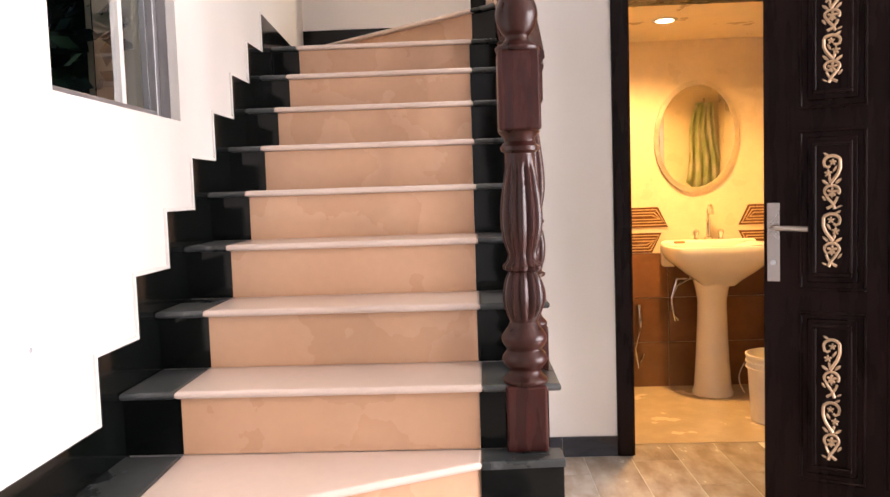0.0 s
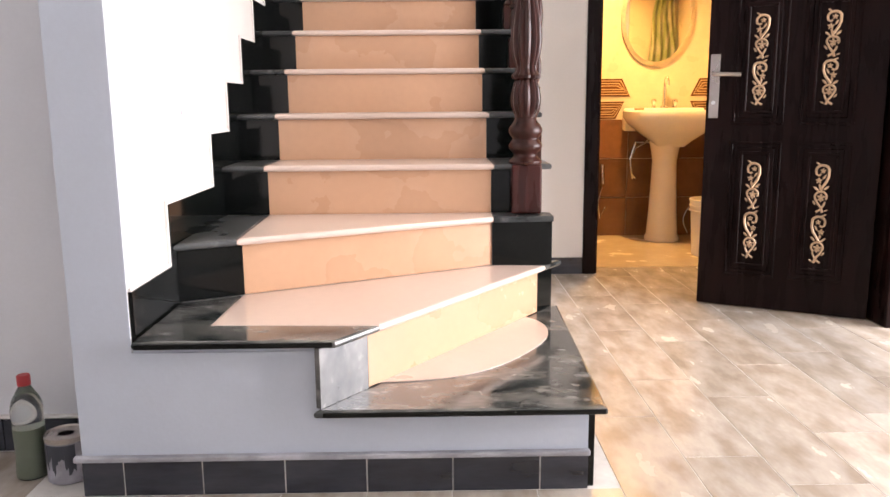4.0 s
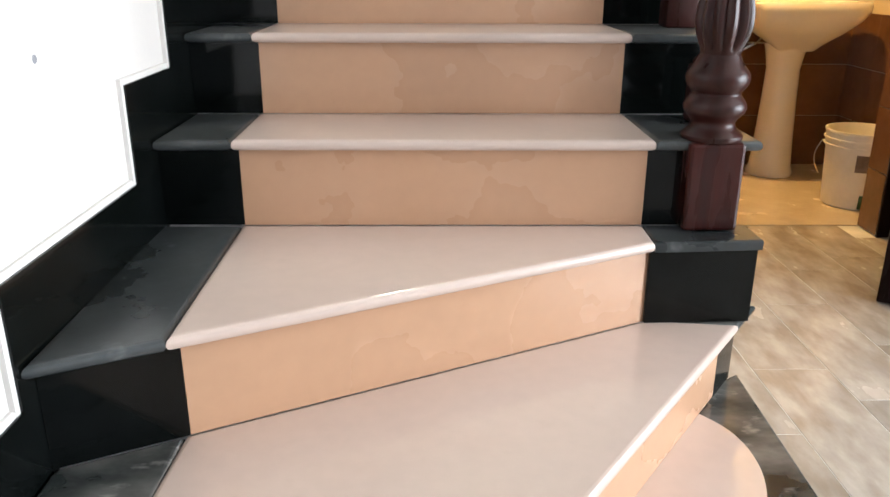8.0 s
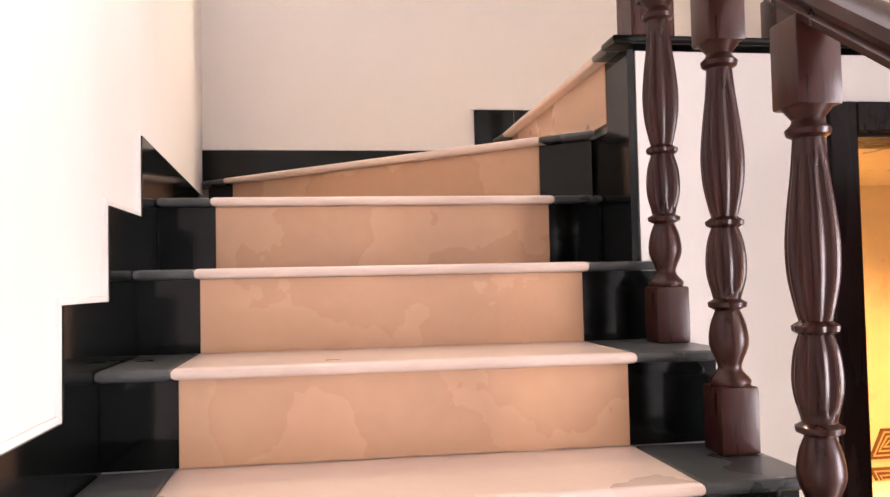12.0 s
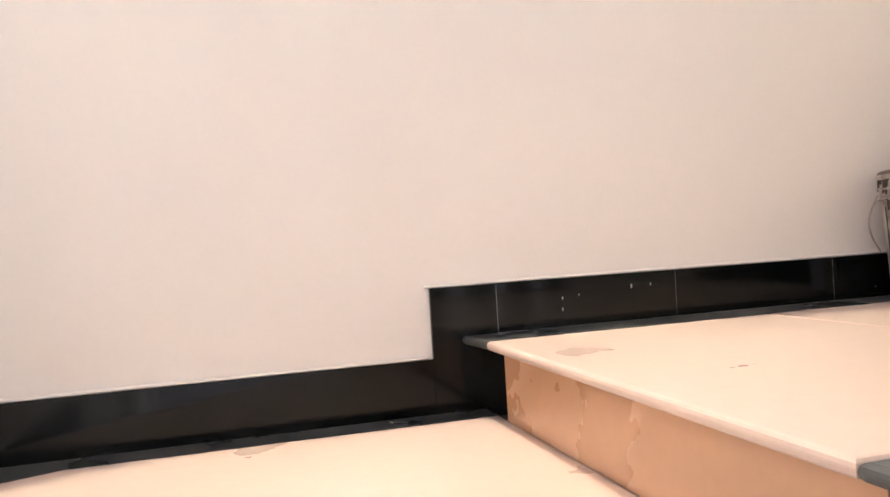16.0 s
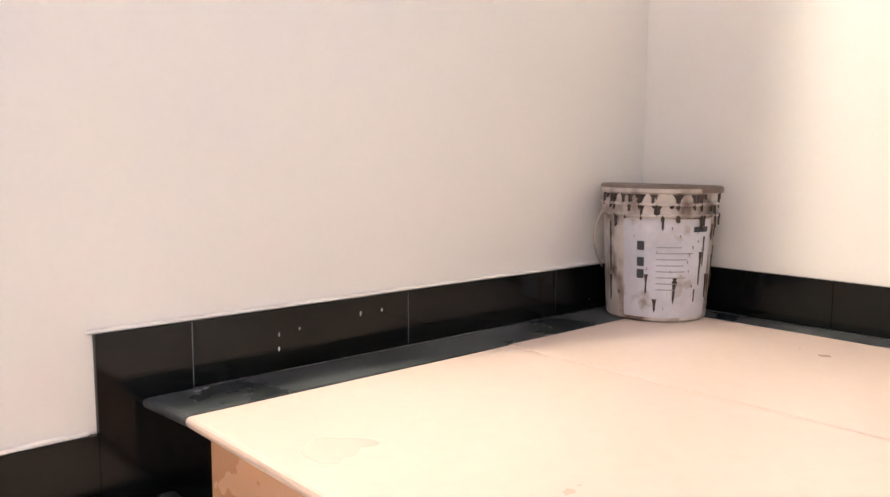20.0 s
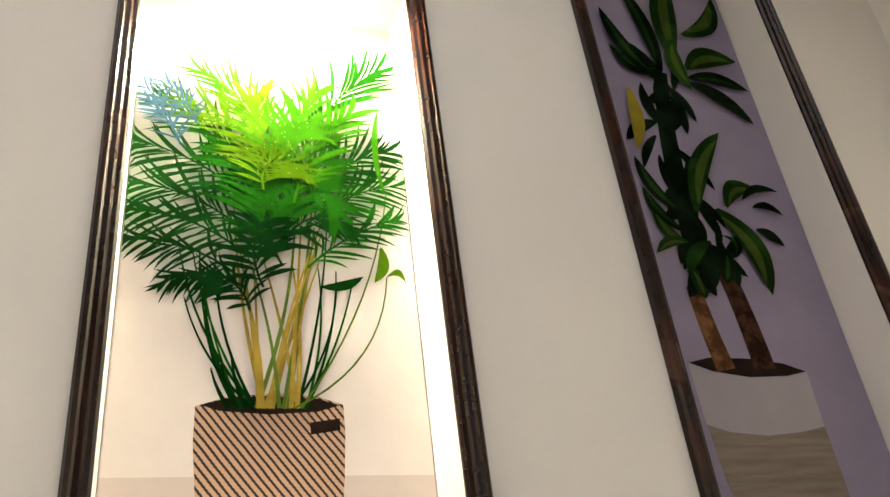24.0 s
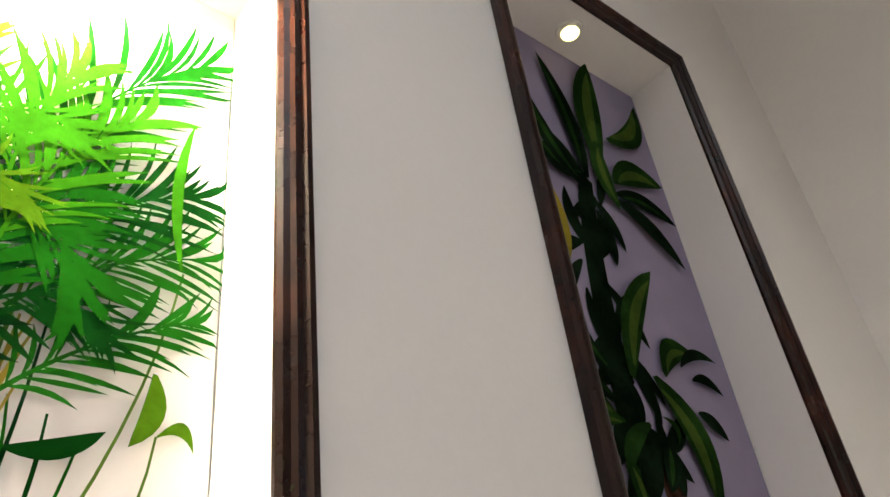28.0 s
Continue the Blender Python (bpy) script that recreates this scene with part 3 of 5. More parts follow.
for k in range(4, 12):
    y0 = edge(k)
    y1 = edge(k + 1) - 0.001 if k < 11 else YB - 0.014
    bead(y0 - 0.012, y0 - 0.001, (k - 1) * R + SK, k * R + SK + 0.012)
    bead(y0 - 0.001, y1 - 0.013, k * R + SK + 0.0005, k * R + SK + 0.011)
bead(-0.597, -0.586, 2 * R + SK, 3 * R + SK + 0.012)
bead(-0.586, edge(4) - 0.013, 3 * R + SK + 0.0005, 3 * R + SK + 0.011)
bead(YF + 0.003, -0.598, 2 * R + SK + 0.0005, 2 * R + SK + 0.010)
for a, b, z in ((-0.07, 0.965, z12 + SK + 0.011), (0.967, XC - 0.013, LAND + SK)):
    part("plaster_bead", box(a, b, YB - 0.009, YB + 0.001, z + 0.0005, z + 0.008, 0.002), M_wall, wall_back_ob)

# front skirting of the stair block
xs = [-0.146, -0.041, 0.157, 0.365, 0.572, 0.79, 1.012, 1.136]
part("skirting_backing", box(-0.146, 1.134, YF - 0.009, YF - 0.0004, FZ, 0.029), M_grout, wall_left)
for a, b in zip(xs, xs[1:]):
    part("skirting_tile", box(a + 0.0018, b - 0.0018, YF - 0.012, YF - 0.009, FZ, 0.030), M_skirt_tile, wall_left)
part("skirting_ledge", box(-0.163, 1.139, YF - 0.020, YF - 0.0005, 0.031, 0.046, 0.004, 2), M_trim, wall_left)
for a, b in ((-0.9, -0.70), (-0.698, -0.49), (-0.488, -0.28), (-0.278, -0.148)):
    part("skirting_tile", box(a, b - 0.0015, -0.632, -0.619, FZ, 0.035), M_skirt_tile, bpy.data.objects["wall_front_left"])
part("skirting_ledge", box(-0.9, -0.148, -0.636, -0.619, 0.036, 0.046, 0.003), M_wall, bpy.data.objects["wall_front_left"])
for a, b in ((1.168, 1.34), (1.3415, DOOR_X[0] - 0.062)):
    part("skirting_tile", box(a, b, YD - 0.011, YD + 0.001, FZ, 0.035), M_skirt_tile, bpy.data.objects["wall_bathroom_door"])

# ---------------------------------------------------------------- balustrade
BAL = smooth_profile([(0.034, 0.118), (0.036, 0.128), (0.024, 0.142), (0.021, 0.155), (0.034, 0.190), (0.031, 0.225), (0.021, 0.252)], 3) + \
    [(0.033, 0.258), (0.034, 0.266), (0.024, 0.272)] + smooth_profile([(0.026, 0.280), (0.034, 0.31), (0.036, 0.34), (0.032, 0.375), (0.024, 0.40)], 3) + \
    [(0.033, 0.405), (0.034, 0.413), (0.023, 0.420)] + smooth_profile([(0.026, 0.43), (0.036, 0.48), (0.0385, 0.53), (0.034, 0.585), (0.027, 0.64), (0.0225, 0.69)], 4) + \
    [(0.031, 0.695), (0.033, 0.703), (0.024, 0.712), (0.022, 0.718), (0.036, 0.736)]


def rail_z(y):
    return 2.116 + 0.668 * (y - 0.994)


def baluster_bm(h):
    bm = lathe(BAL, 40, flutes=10, depth=0.16, lo=0.283, hi=0.66)
    box(-0.036, 0.036, -0.036, 0.036, 0.0, 0.118, 0.005, 2, bm)
    box(-0.036, 0.036, -0.036, 0.036, 0.735, h, 0.005, 2, bm)
    return bm


rail = empty("stair_railing", (1.12, 0.9, 1.2), "dark turned wooden stair railing with fluted balusters", "railing")


def rpart(name, bm, mat, at=(0, 0, 0), smooth=True, label="", parent=None):
    ob = part(name, bm, mat, None, label, smooth)
    p = parent or rail
    ob.parent = p
    ob.matrix_parent_inverse = p.matrix_world.inverted()
    ob.matrix_basis = Matrix.Translation(at)
    if smooth:
        ob.data.set_sharp_from_angle(angle=radians(35))
    return ob


first = None
for k in range(4, 10):
    at = (1.115, nose(k) + 0.2, k * R + 0.0005)
    if first is None:
        first = rpart("baluster", baluster_bm(0.868), M_wood, at)
    else:
        ob = new("baluster", first.data)
        ob.parent, ob.matrix_parent_inverse, ob.matrix_basis = rail, rail.matrix_world.inverted(), Matrix.Translation(at)


def handrail_bm(y0, y1):
    sec = [(-0.030, 0.0), (0.030, 0.0), (0.033, 0.012), (0.026, 0.020), (0.036, 0.034), (0.034, 0.052), (0.022, 0.064), (0.0, 0.069), (-0.022, 0.064),
           (-0.034, 0.052), (-0.036, 0.034), (-0.026, 0.020), (-0.033, 0.012)]
    bm = bmesh.new()
    rings = [[bm.verts.new((1.115 + u, y, rail_z(y) + v)) for u, v in sec] for y in (y0, y1)]
    n = len(sec)
    for i in range(n):
        bm.faces.new((rings[0][i], rings[0][(i + 1) % n], rings[1][(i + 1) % n], rings[1][i]))
    bm.faces.new(rings[0][::-1])
    bm.faces.new(rings[1])
    return bm


def landing_rail_bm(x0, x1):
    bm = handrail_bm(x0, x1)
    for v in bm.verts:
        u, x, w = v.co.x - 1.115, v.co.y, v.co.z - rail_z(v.co.y)
        v.co = (x, 1.688 + u, LAND + 0.868 + w)
    return bm


rpart("handrail", handrail_bm(0.082, 1.65), M_wood)

NEWEL = smooth_profile([(0.056, 0.172), (0.058, 0.182), (0.044, 0.196), (0.042, 0.208), (0.056, 0.225), (0.058, 0.240), (0.046, 0.258)], 3) + \
    smooth_profile([(0.046, 0.262), (0.057, 0.278), (0.058, 0.296), (0.044, 0.316), (0.036, 0.332)], 3) + \
    smooth_profile([(0.038, 0.338), (0.050, 0.370), (0.053, 0.400), (0.047, 0.440), (0.037, 0.462)], 3) + \
    [(0.050, 0.468), (0.052, 0.478), (0.040, 0.490), (0.037, 0.505)] + \
    smooth_profile([(0.038, 0.512), (0.050, 0.55), (0.055, 0.60), (0.050, 0.66), (0.040, 0.72), (0.036, 0.765)], 4) + \
    [(0.048, 0.772), (0.050, 0.782), (0.038, 0.795), (0.040, 0.805), (0.054, 0.820)]
CAP = smooth_profile([(0.054, 1.020), (0.056, 1.032), (0.036, 1.044), (0.030, 1.058), (0.040, 1.070), (0.052, 1.098), (0.053, 1.125), (0.040, 1.158), (0.018, 1.172), (0.003, 1.175)], 4)


def newel(name, x, y, z, h):
    n = empty(name, (x, y, z), "dark reddish turned wooden newel post with a ball cap", "newel post", "newel posts")
    rpart("base_block", box(-0.053, 0.053, -0.053, 0.053, 0.0, 0.172, 0.007, 2), M_wood_red, (x, y, z), False, "", n)
    rpart("turned_shaft", lathe([(r, z) for r, z in NEWEL], 48, flutes=12, depth=0.15, lo=0.340, hi=0.745), M_wood, (x, y, z), True, "", n)
    rpart("top_block", box(-0.053, 0.053, -0.053, 0.053, 0.820, 1.020, 0.007, 2), M_wood_red, (x, y, z), False, "", n)
    rpart("ball_cap", lathe([(r, z) for r, z in CAP], 32), M_wood, (x, y, z), True, "", n)
    return n


newel("newel_post", 1.076, 0.026, 3 * R + 0.0015, 1.1)
newel("newel_post", 1.166, 1.696, LAND + 0.001, 1.1)
for i in range(4):
    ob = new("baluster", first.data)
    ob.parent, ob.matrix_parent_inverse, ob.matrix_basis = rail, rail.matrix_world.inverted(), Matrix.Translation((1.345 + 0.17 * i, 1.688, LAND + 0.001))
rpart("landing_rail", landing_rail_bm(1.20, 1.93), M_wood)

# ---------------------------------------------------------------- doors
def framed_opening():
    d = empty("door_frame", (DOOR_X[0], YD, FZ), "dark varnished wooden frame round the bathroom opening", "door frame")
    x0, x1, w = DOOR_X[0], DOOR_X[1], 0.062

    def add(name, bm):
        ob = part(name, bm, M_door)
        ob.parent, ob.matrix_parent_inverse = d, d.matrix_world.inverted()
    for a, b in ((x0 - w, x0 + 0.012), (x1 - 0.012, x1 + w)):
        add("jamb", box(a, b, YD - 0.018, YD - 0.001, FZ, DOOR_Z + w, 0.004, 2))
    add("head", box(x0 + 0.0125, x1 - 0.0125, YD - 0.018, YD - 0.001, DOOR_Z - 0.012, DOOR_Z + w, 0.004, 2))
    add("lining", box(x0 + 0.001, x0 + 0.022, YD, YD + 0.17, FZ, DOOR_Z))
    add("head_lining", box(x0 + 0.023, x1 - 0.002, YD, YD + 0.17, DOOR_Z - 0.022, DOOR_Z - 0.001))


framed_opening()

LW, LH = 0.738, 2.03
leaf = empty("door_leaf", (0, 0, 0), "dark espresso wooden door standing open, with gilded scroll panels", "door")
dx = Vector((0.64, -0.36, 0)).normalized()
leaf.matrix_world = Matrix.Translation((2.03, 0.96, FZ + 0.006)) @ Matrix(((dx.x, -dx.y, 0, 0), (dx.y, dx.x, 0, 0), (0, 0, 1, 0), (0, 0, 0, 1)))
part("door_slab", box(0, LW, 0.0, 0.04, 0, LH, 0.003, 1), M_door, leaf)


def frame_bars(x0, x1, z0, z1, w, t, y=0.0, bm=None, bev=0.003):
    bm = bm or bmesh.new()
    for q in ((x0, x1, z0, z0 + w), (x0, x1, z1 - w, z1), (x0, x0 + w, z0 + w, z1 - w), (x1 - w, x1, z0 + w, z1 - w)):
        box(q[0], q[1], y - t, y, q[2], q[3], bev, 1, bm)
    return bm


def rosette(bm, x, z, r, petals=5):
    """A small carved flower: petals round a boss."""
    for k in range(petals):
        a = 2 * math.pi * k / petals + 0.3
        m = Matrix.Translation((x + 0.62 * r * math.cos(a), -0.008, z + 0.62 * r * math.sin(a))) @ Matrix.Rotation(math.pi / 2 - a, 4, "Y") @ Matrix.Diagonal((0.34 * r, 0.004, 0.52 * r, 1))
        bmesh.ops.create_icosphere(bm, subdivisions=1, radius=1.0, matrix=m)
    bmesh.ops.create_icosphere(bm, subdivisions=1, radius=0.30 * r, matrix=Matrix.Translation((x, -0.0115, z)))


def carved_leaf(bm, x, z, ang, ln, w):
    m = Matrix.Translation((x, -0.006, z)) @ Matrix.Rotation(ang, 4, "Y") @ Matrix.Diagonal((w, 0.004, ln, 1))
    bmesh.ops.create_icosphere(bm, subdivisions=1, radius=1.0, matrix=m)


def scroll_bm(h):
    """Two repeats of a vine: a ringed rosette below a tall hooked shoot, with leaves at the forks."""
    bm = bmesh.new()
    k = h / 0.48
    for j in range(2):
        z = j * h / 2
        s = 1 if j else -1
        # stalks fanning into the ring
        tube([(s * 0.010, -0.006, z + 0.001), (s * 0.004, -0.006, z + 0.022 * k), (-s * 0.012, -0.006, z + 0.046 * k), (-s * 0.022, -0.006, z + 0.066 * k)], 0.0060, 6, bm, 0.8)
        tube([(-s * 0.016, -0.006, z + 0.003), (s * 0.002, -0.006, z + 0.016 * k), (s * 0.014, -0.006, z + 0.038 * k), (s * 0.018, -0.006, z + 0.052 * k)], 0.0056, 6, bm, 0.8)
        # ring round a rosette
        cz = z + 0.076 * k
        tube([(0.024 * math.cos(a), -0.007, cz + 0.024 * k * math.sin(a)) for a in (math.pi * (-0.18 + 1.5 * i / 16) for i in range(17))], 0.0056, 6, bm, 0.8)
        rosette(bm, 0.001, cz - 0.003, 0.0165)
        # hooked shoot
        hook = [(-s * 0.004, z + 0.106 * k), (s * 0.006, z + 0.124 * k), (s * 0.019, z + 0.146 * k), (s * 0.027, z + 0.172 * k)]
        hook += [(s * (0.001 + 0.027 * math.cos(a)), z + (0.196 + 0.026 * math.sin(a)) * k) for a in (math.pi * i / 9 for i in range(1, 10))]
        hook += [(-s * 0.023, z + 0.180 * k), (-s * 0.012, z + 0.174 * k), (-s * 0.006, z + 0.181 * k)]
        tube([(x, -0.007, q) for x, q in hook], 0.0066, 6, bm, 0.75)
        rosette(bm, s * 0.003, z + 0.196 * k, 0.0115)
        rosette(bm, -s * 0.012, z + 0.150 * k, 0.0130)
        for x, q, ang, ln, w in ((-0.021, 0.112, -0.9, 0.016, 0.006), (0.020, 0.116, 0.8, 0.015, 0.006), (-0.006, 0.122, -0.3, 0.016, 0.006), (0.010, 0.168, 0.5, 0.014, 0.005),
                                 (-0.026, 0.046, -0.6, 0.012, 0.005), (0.024, 0.012, 1.1, 0.010, 0.004), (-0.018, 0.228, -1.0, 0.013, 0.005), (0.000, 0.060, 0.0, 0.012, 0.005)):
            carved_leaf(bm, s * x, z + q * k, s * ang, ln, w)
    return bm


rows = ((0.20, 0.735), (0.905, 1.39), (1.555, 1.985))
for c, (u0, u1, uc) in enumerate(((0.165, 0.295, 0.229), (0.450, 0.580, 0.516))):
    for z0, z1 in rows:
        panel = part("raised_panel", frame_bars(u0 - 0.045, u1 + 0.045, z0 - 0.05, z1 + 0.045, 0.012, 0.007), M_door, leaf)
        part("panel_field", box(u0 - 0.018, u1 + 0.018, -0.006, -0.0005, z0 - 0.02, z1 + 0.018, 0.005, 1), M_door, panel)
        part("panel_moulding", frame_bars(u0, u1, z0, z1, 0.014, 0.012, -0.006), M_door, panel)
        ob = part("scroll_carving", scroll_bm(z1 - z0 - 0.075), M_scroll, panel, "cream gilded scroll carving")
        ob.location = (uc, -0.004, z0 + 0.038)
lock = part("lock_plate", box(0.012, 0.056, -0.006, -0.0005, 0.885, 1.175, 0.003, 2), M_nickel, leaf, "brushed nickel lock plate")
part("lever", tube([(0.034, -0.004, 1.085), (0.034, -0.045, 1.085), (0.045, -0.052, 1.085), (0.10, -0.052, 1.083), (0.155, -0.050, 1.080)], 0.010, 10), M_nickel, lock)
bm = bmesh.new()
bmesh.ops.create_cone(bm, cap_ends=True, segments=16, radius1=0.011, radius2=0.010, depth=0.008, matrix=Matrix.Translation((0.034, -0.008, 0.955)) @ Matrix.Rotation(radians(90), 4, "X"))
part("key_cylinder", bm, M_chrome, lock)
structure("wall_side_room", box(2.80, 5.2, 0.50, 0.62, FZ, 2.9), M_wall, "white wall beside the open door")
tagged(part("door_post", box(2.690, 2.798, 0.48, 0.64, FZ, 2.12, 0.006, 2), M_door), "dark wooden post of the side room door", "door frame")

# ---------------------------------------------------------------- hall floor tiles, bathroom
BX0, BX1, BY0, BY1, BZ = 1.50, 2.80, YD + 0.15, 2.925, 2.075
structure("bathroom_floor", box(BX0, BX1, BY0, BY1, FZ - 0.1, FZ + 0.004), M_bath_floor, "cream tiled bathroom floor")
structure("bathroom_ceiling", box(BX0 - 0.1, BX1 + 0.1, YD + 0.121, BY1, BZ, BZ + 0.02), M_bath_wall, "cream bathroom ceiling with a downlight")


def bath_walls():
    bm = bmesh.new()
    box(BX0 - 0.05, BX0, YD + 0.121, BY1, FZ, BZ, bm=bm)
    box(BX1, BX1 + 0.05, YD + 0.121, BY1, FZ, BZ, bm=bm)
    box(BX0, BX1, BY1, YB - 0.002, FZ, BZ, bm=bm)
    box(BX0, DOOR_X[0], YD + 0.121, BY0, FZ, BZ, bm=bm)
    box(DOOR_X[1], BX1, YD + 0.121, BY0, FZ, BZ, bm=bm)
    box(DOOR_X[0], DOOR_X[1], YD + 0.121, BY0, DOOR_Z, BZ, bm=bm)
    return bm


bath = structure("wall_bathroom", bath_walls(), M_bath_wall, "cream bathroom walls with brown tiles below and a patterned border")
tz = [FZ + 0.005, 0.225, 0.505, 0.783]
for i in range(4):
    for j in range(3):
        x0 = BX0 + 0.002 + i * 0.325
        part("wall_tile", box(x0, x0 + 0.3225, BY1 - 0.008, BY1 + 0.001, tz[j], tz[j + 1] - 0.0025, 0.0015), M_bath_tile, bath)
        y0 = BY0 + 0.002 + i * 0.281
        if i < 4:
            part("wall_tile", box(BX1 - 0.008, BX1 + 0.001, y0, y0 + 0.2785, tz[j], tz[j + 1] - 0.0025, 0.0015), M_bath_tile, bath)
            part("wall_tile", box(BX0 - 0.001, BX0 + 0.008, y0, y0 + 0.2785, tz[j], tz[j + 1] - 0.0025, 0.0015), M_bath_tile, bath)
M_decor = material("patterned_border_brown", (0.16, 0.07, 0.03), 0.25, var=0.1, coat=0.3)
M_decor_light = material("patterned_border_cream", (0.55, 0.38, 0.20), 0.3, var=0.08, coat=0.2)


def plate(poly, y0, y1, bm):
    """A flat plate over an outline in the wall's plane."""
    lo = [bm.verts.new((x, y0, z)) for x, z in poly]
    hi = [bm.verts.new((x, y1, z)) for x, z in poly]
    k = len(poly)
    bm.faces.new(lo)
    bm.faces.new(hi[::-1])
    for i in range(k):
        bm.faces.new((lo[i], hi[i], hi[(i + 1) % k], lo[(i + 1) % k]))


def inset(poly, d):
    cx, cz = sum(p[0] for p in poly) / len(poly), sum(p[1] for p in poly) / len(poly)
    wx, wz = max(p[0] for p in poly) - cx, max(p[1] for p in poly) - cz
    return [(cx + (x - cx) * (1 - d / wx), cz + (z - cz) * (1 - d / wz)) for x, z in poly]


def border_tile(x0, x1, z0, z1, sl, sr, mat):
    """A tile with slanted ends and nested cream outlines."""
    poly = [(x0 + max(0, sl), z0), (x1 - max(0, sr), z0), (x1 - max(0, -sr), z1), (x0 + max(0, -sl), z1)]
    bm = bmesh.new()
    plate(poly, BY1 - 0.008, BY1 + 0.001, bm)
    t = part("border_tile", bm, mat, bath)
    bm = bmesh.new()
    for d in (0.012, 0.030, 0.047):
        a, b = inset(poly, d), inset(poly, d + 0.006)
        for i in range(4):
            plate([a[i], a[(i + 1) % 4], b[(i + 1) % 4], b[i]], BY1 - 0.0105, BY1 - 0.008, bm)
    part("inlaid_lines", bm, M_decor_light, t)


for x0, x1, sl, sr in ((BX0 + 0.002, BX0 + 0.225, 0.0, 0.04), (BX0 + 0.235, BX0 + 0.655, -0.04, 0.06), (BX0 + 1.085, BX0 + 1.295, 0.06, 0.0)):
    border_tile(x0, x1, 0.942, 1.066, -sl, -sr, M_decor)
    border_tile(x0, x1 - 0.04 * (sr > 0), 0.785, 0.908, sl, sr, M_decor)
for j in range(4):
    z0 = FZ + 0.004 + j * 0.26
    part("wall_tile", box(DOOR_X[1] - 0.010, DOOR_X[1] + 0.001, YD + 0.001, BY0 - 0.001, z0, z0 + 0.2575, 0.0015), M_bath_tile, bath)

# wash basin
basin = empty("pedestal_basin", (2.38, 2.7, FZ), "white glazed pedestal wash basin with a chrome mixer tap", "wash basin")


def bpart(name, bm, mat, smooth=True, label="", parent=None):
    p = parent or basin
    ob = part(name, bm, mat, None, label, smooth)
    ob.parent = p
    ob.matrix_parent_inverse = p.matrix_world.inverted()
    if smooth:
        ob.data.set_sharp_from_angle(angle=radians(40))
    return ob


def basin_bm():
    bm = bmesh.new()
    prof = [(0.30, 0.20, 0.60), (0.42, 0.35, 0.635), (0.66, 0.66, 0.69), (0.90, 0.92, 0.755), (0.99, 1.0, 0.80), (1.0, 1.0, 0.838), (0.98, 0.98, 0.846), (0.88, 0.86, 0.846),
            (0.80, 0.76, 0.83), (0.66, 0.58, 0.76), (0.30, 0.25, 0.715)]
    rings = []
    for sx, sy, z in prof:
        ring = []
        for i in range(36):
            a = 2 * math.pi * i / 36
            x, y = math.cos(a), math.sin(a)
            x = math.copysign(abs(x) ** 0.55, x)
            y = math.copysign(abs(y) ** (0.5 if y > 0 else 0.62), y)
            ring.append(bm.verts.new((2.385 + 0.315 * sx * x, 2.675 + 0.235 * sy * y, z)))
        rings.append(ring)
    for a, b in zip(rings, rings[1:]):
        for i in range(36):
            bm.faces.new((a[i], a[(i + 1) % 36], b[(i + 1) % 36], b[i]))
    bm.faces.new(rings[0][::-1])
    bm.faces.new(rings[-1])
    box(2.10, 2.67, 2.84, 2.915, 0.70, 0.862, 0.02, 3, bm)
    return bm


bpart("bowl", basin_bm(), M_ceramic)
bpart("pedestal", lathe([(0.118, 0.0), (0.122, 0.02), (0.108, 0.05), (0.098, 0.2), (0.088, 0.42), (0.084, 0.56), (0.095, 0.63), (0.11, 0.69)], 28, (2.36, 2.72, FZ + 0.0045)), M_ceramic)
tap = bpart("mixer_tap", lathe([(0.026, 0.0), (0.026, 0.012), (0.015, 0.022), (0.013, 0.10), (0.016, 0.115), (0.012, 0.13)], 16, (2.385, 2.865, 0.862)), M_chrome, True, "chrome mixer tap")
bpart("spout", tube([(2.385, 2.865, 0.985), (2.385, 2.865, 1.04), (2.385, 2.845, 1.068), (2.385, 2.805, 1.068), (2.385, 2.785, 1.045), (2.385, 2.783, 1.015)], 0.010, 10), M_chrome, parent=tap)
for s in (-1, 1):
    bpart("tap_handle", lathe([(0.016, 0.0), (0.012, 0.02), (0.020, 0.035), (0.018, 0.055), (0.006, 0.062)], 14, (2.385 + s * 0.075, 2.865, 0.862)), M_chrome, parent=tap)
for s in (-1, 1):
    bpart("supply_hose", tube([(2.385 + s * 0.04, 2.87, 0.72), (2.30 + s * 0.03, 2.89, 0.62), (2.20, 2.90, 0.60 + s * 0.02), (2.165, 2.90, 0.50), (2.18, 2.905, 0.40), (2.20 + s * 0.01, 2.912, 0.36)], 0.008, 8), M_chrome)
tagged(part("soap_bar", box(2.16, 2.225, 2.78, 2.82, 0.847, 0.862, 0.006, 2), material("amber_soap", (0.35, 0.16, 0.05), 0.4, var=0.05)), "small amber soap bar on the basin", "soap")

# oval mirror, facing the door
mirror = empty("oval_mirror", (2.33, 2.91, 1.49), "frameless oval mirror with an etched rim", "mirror")


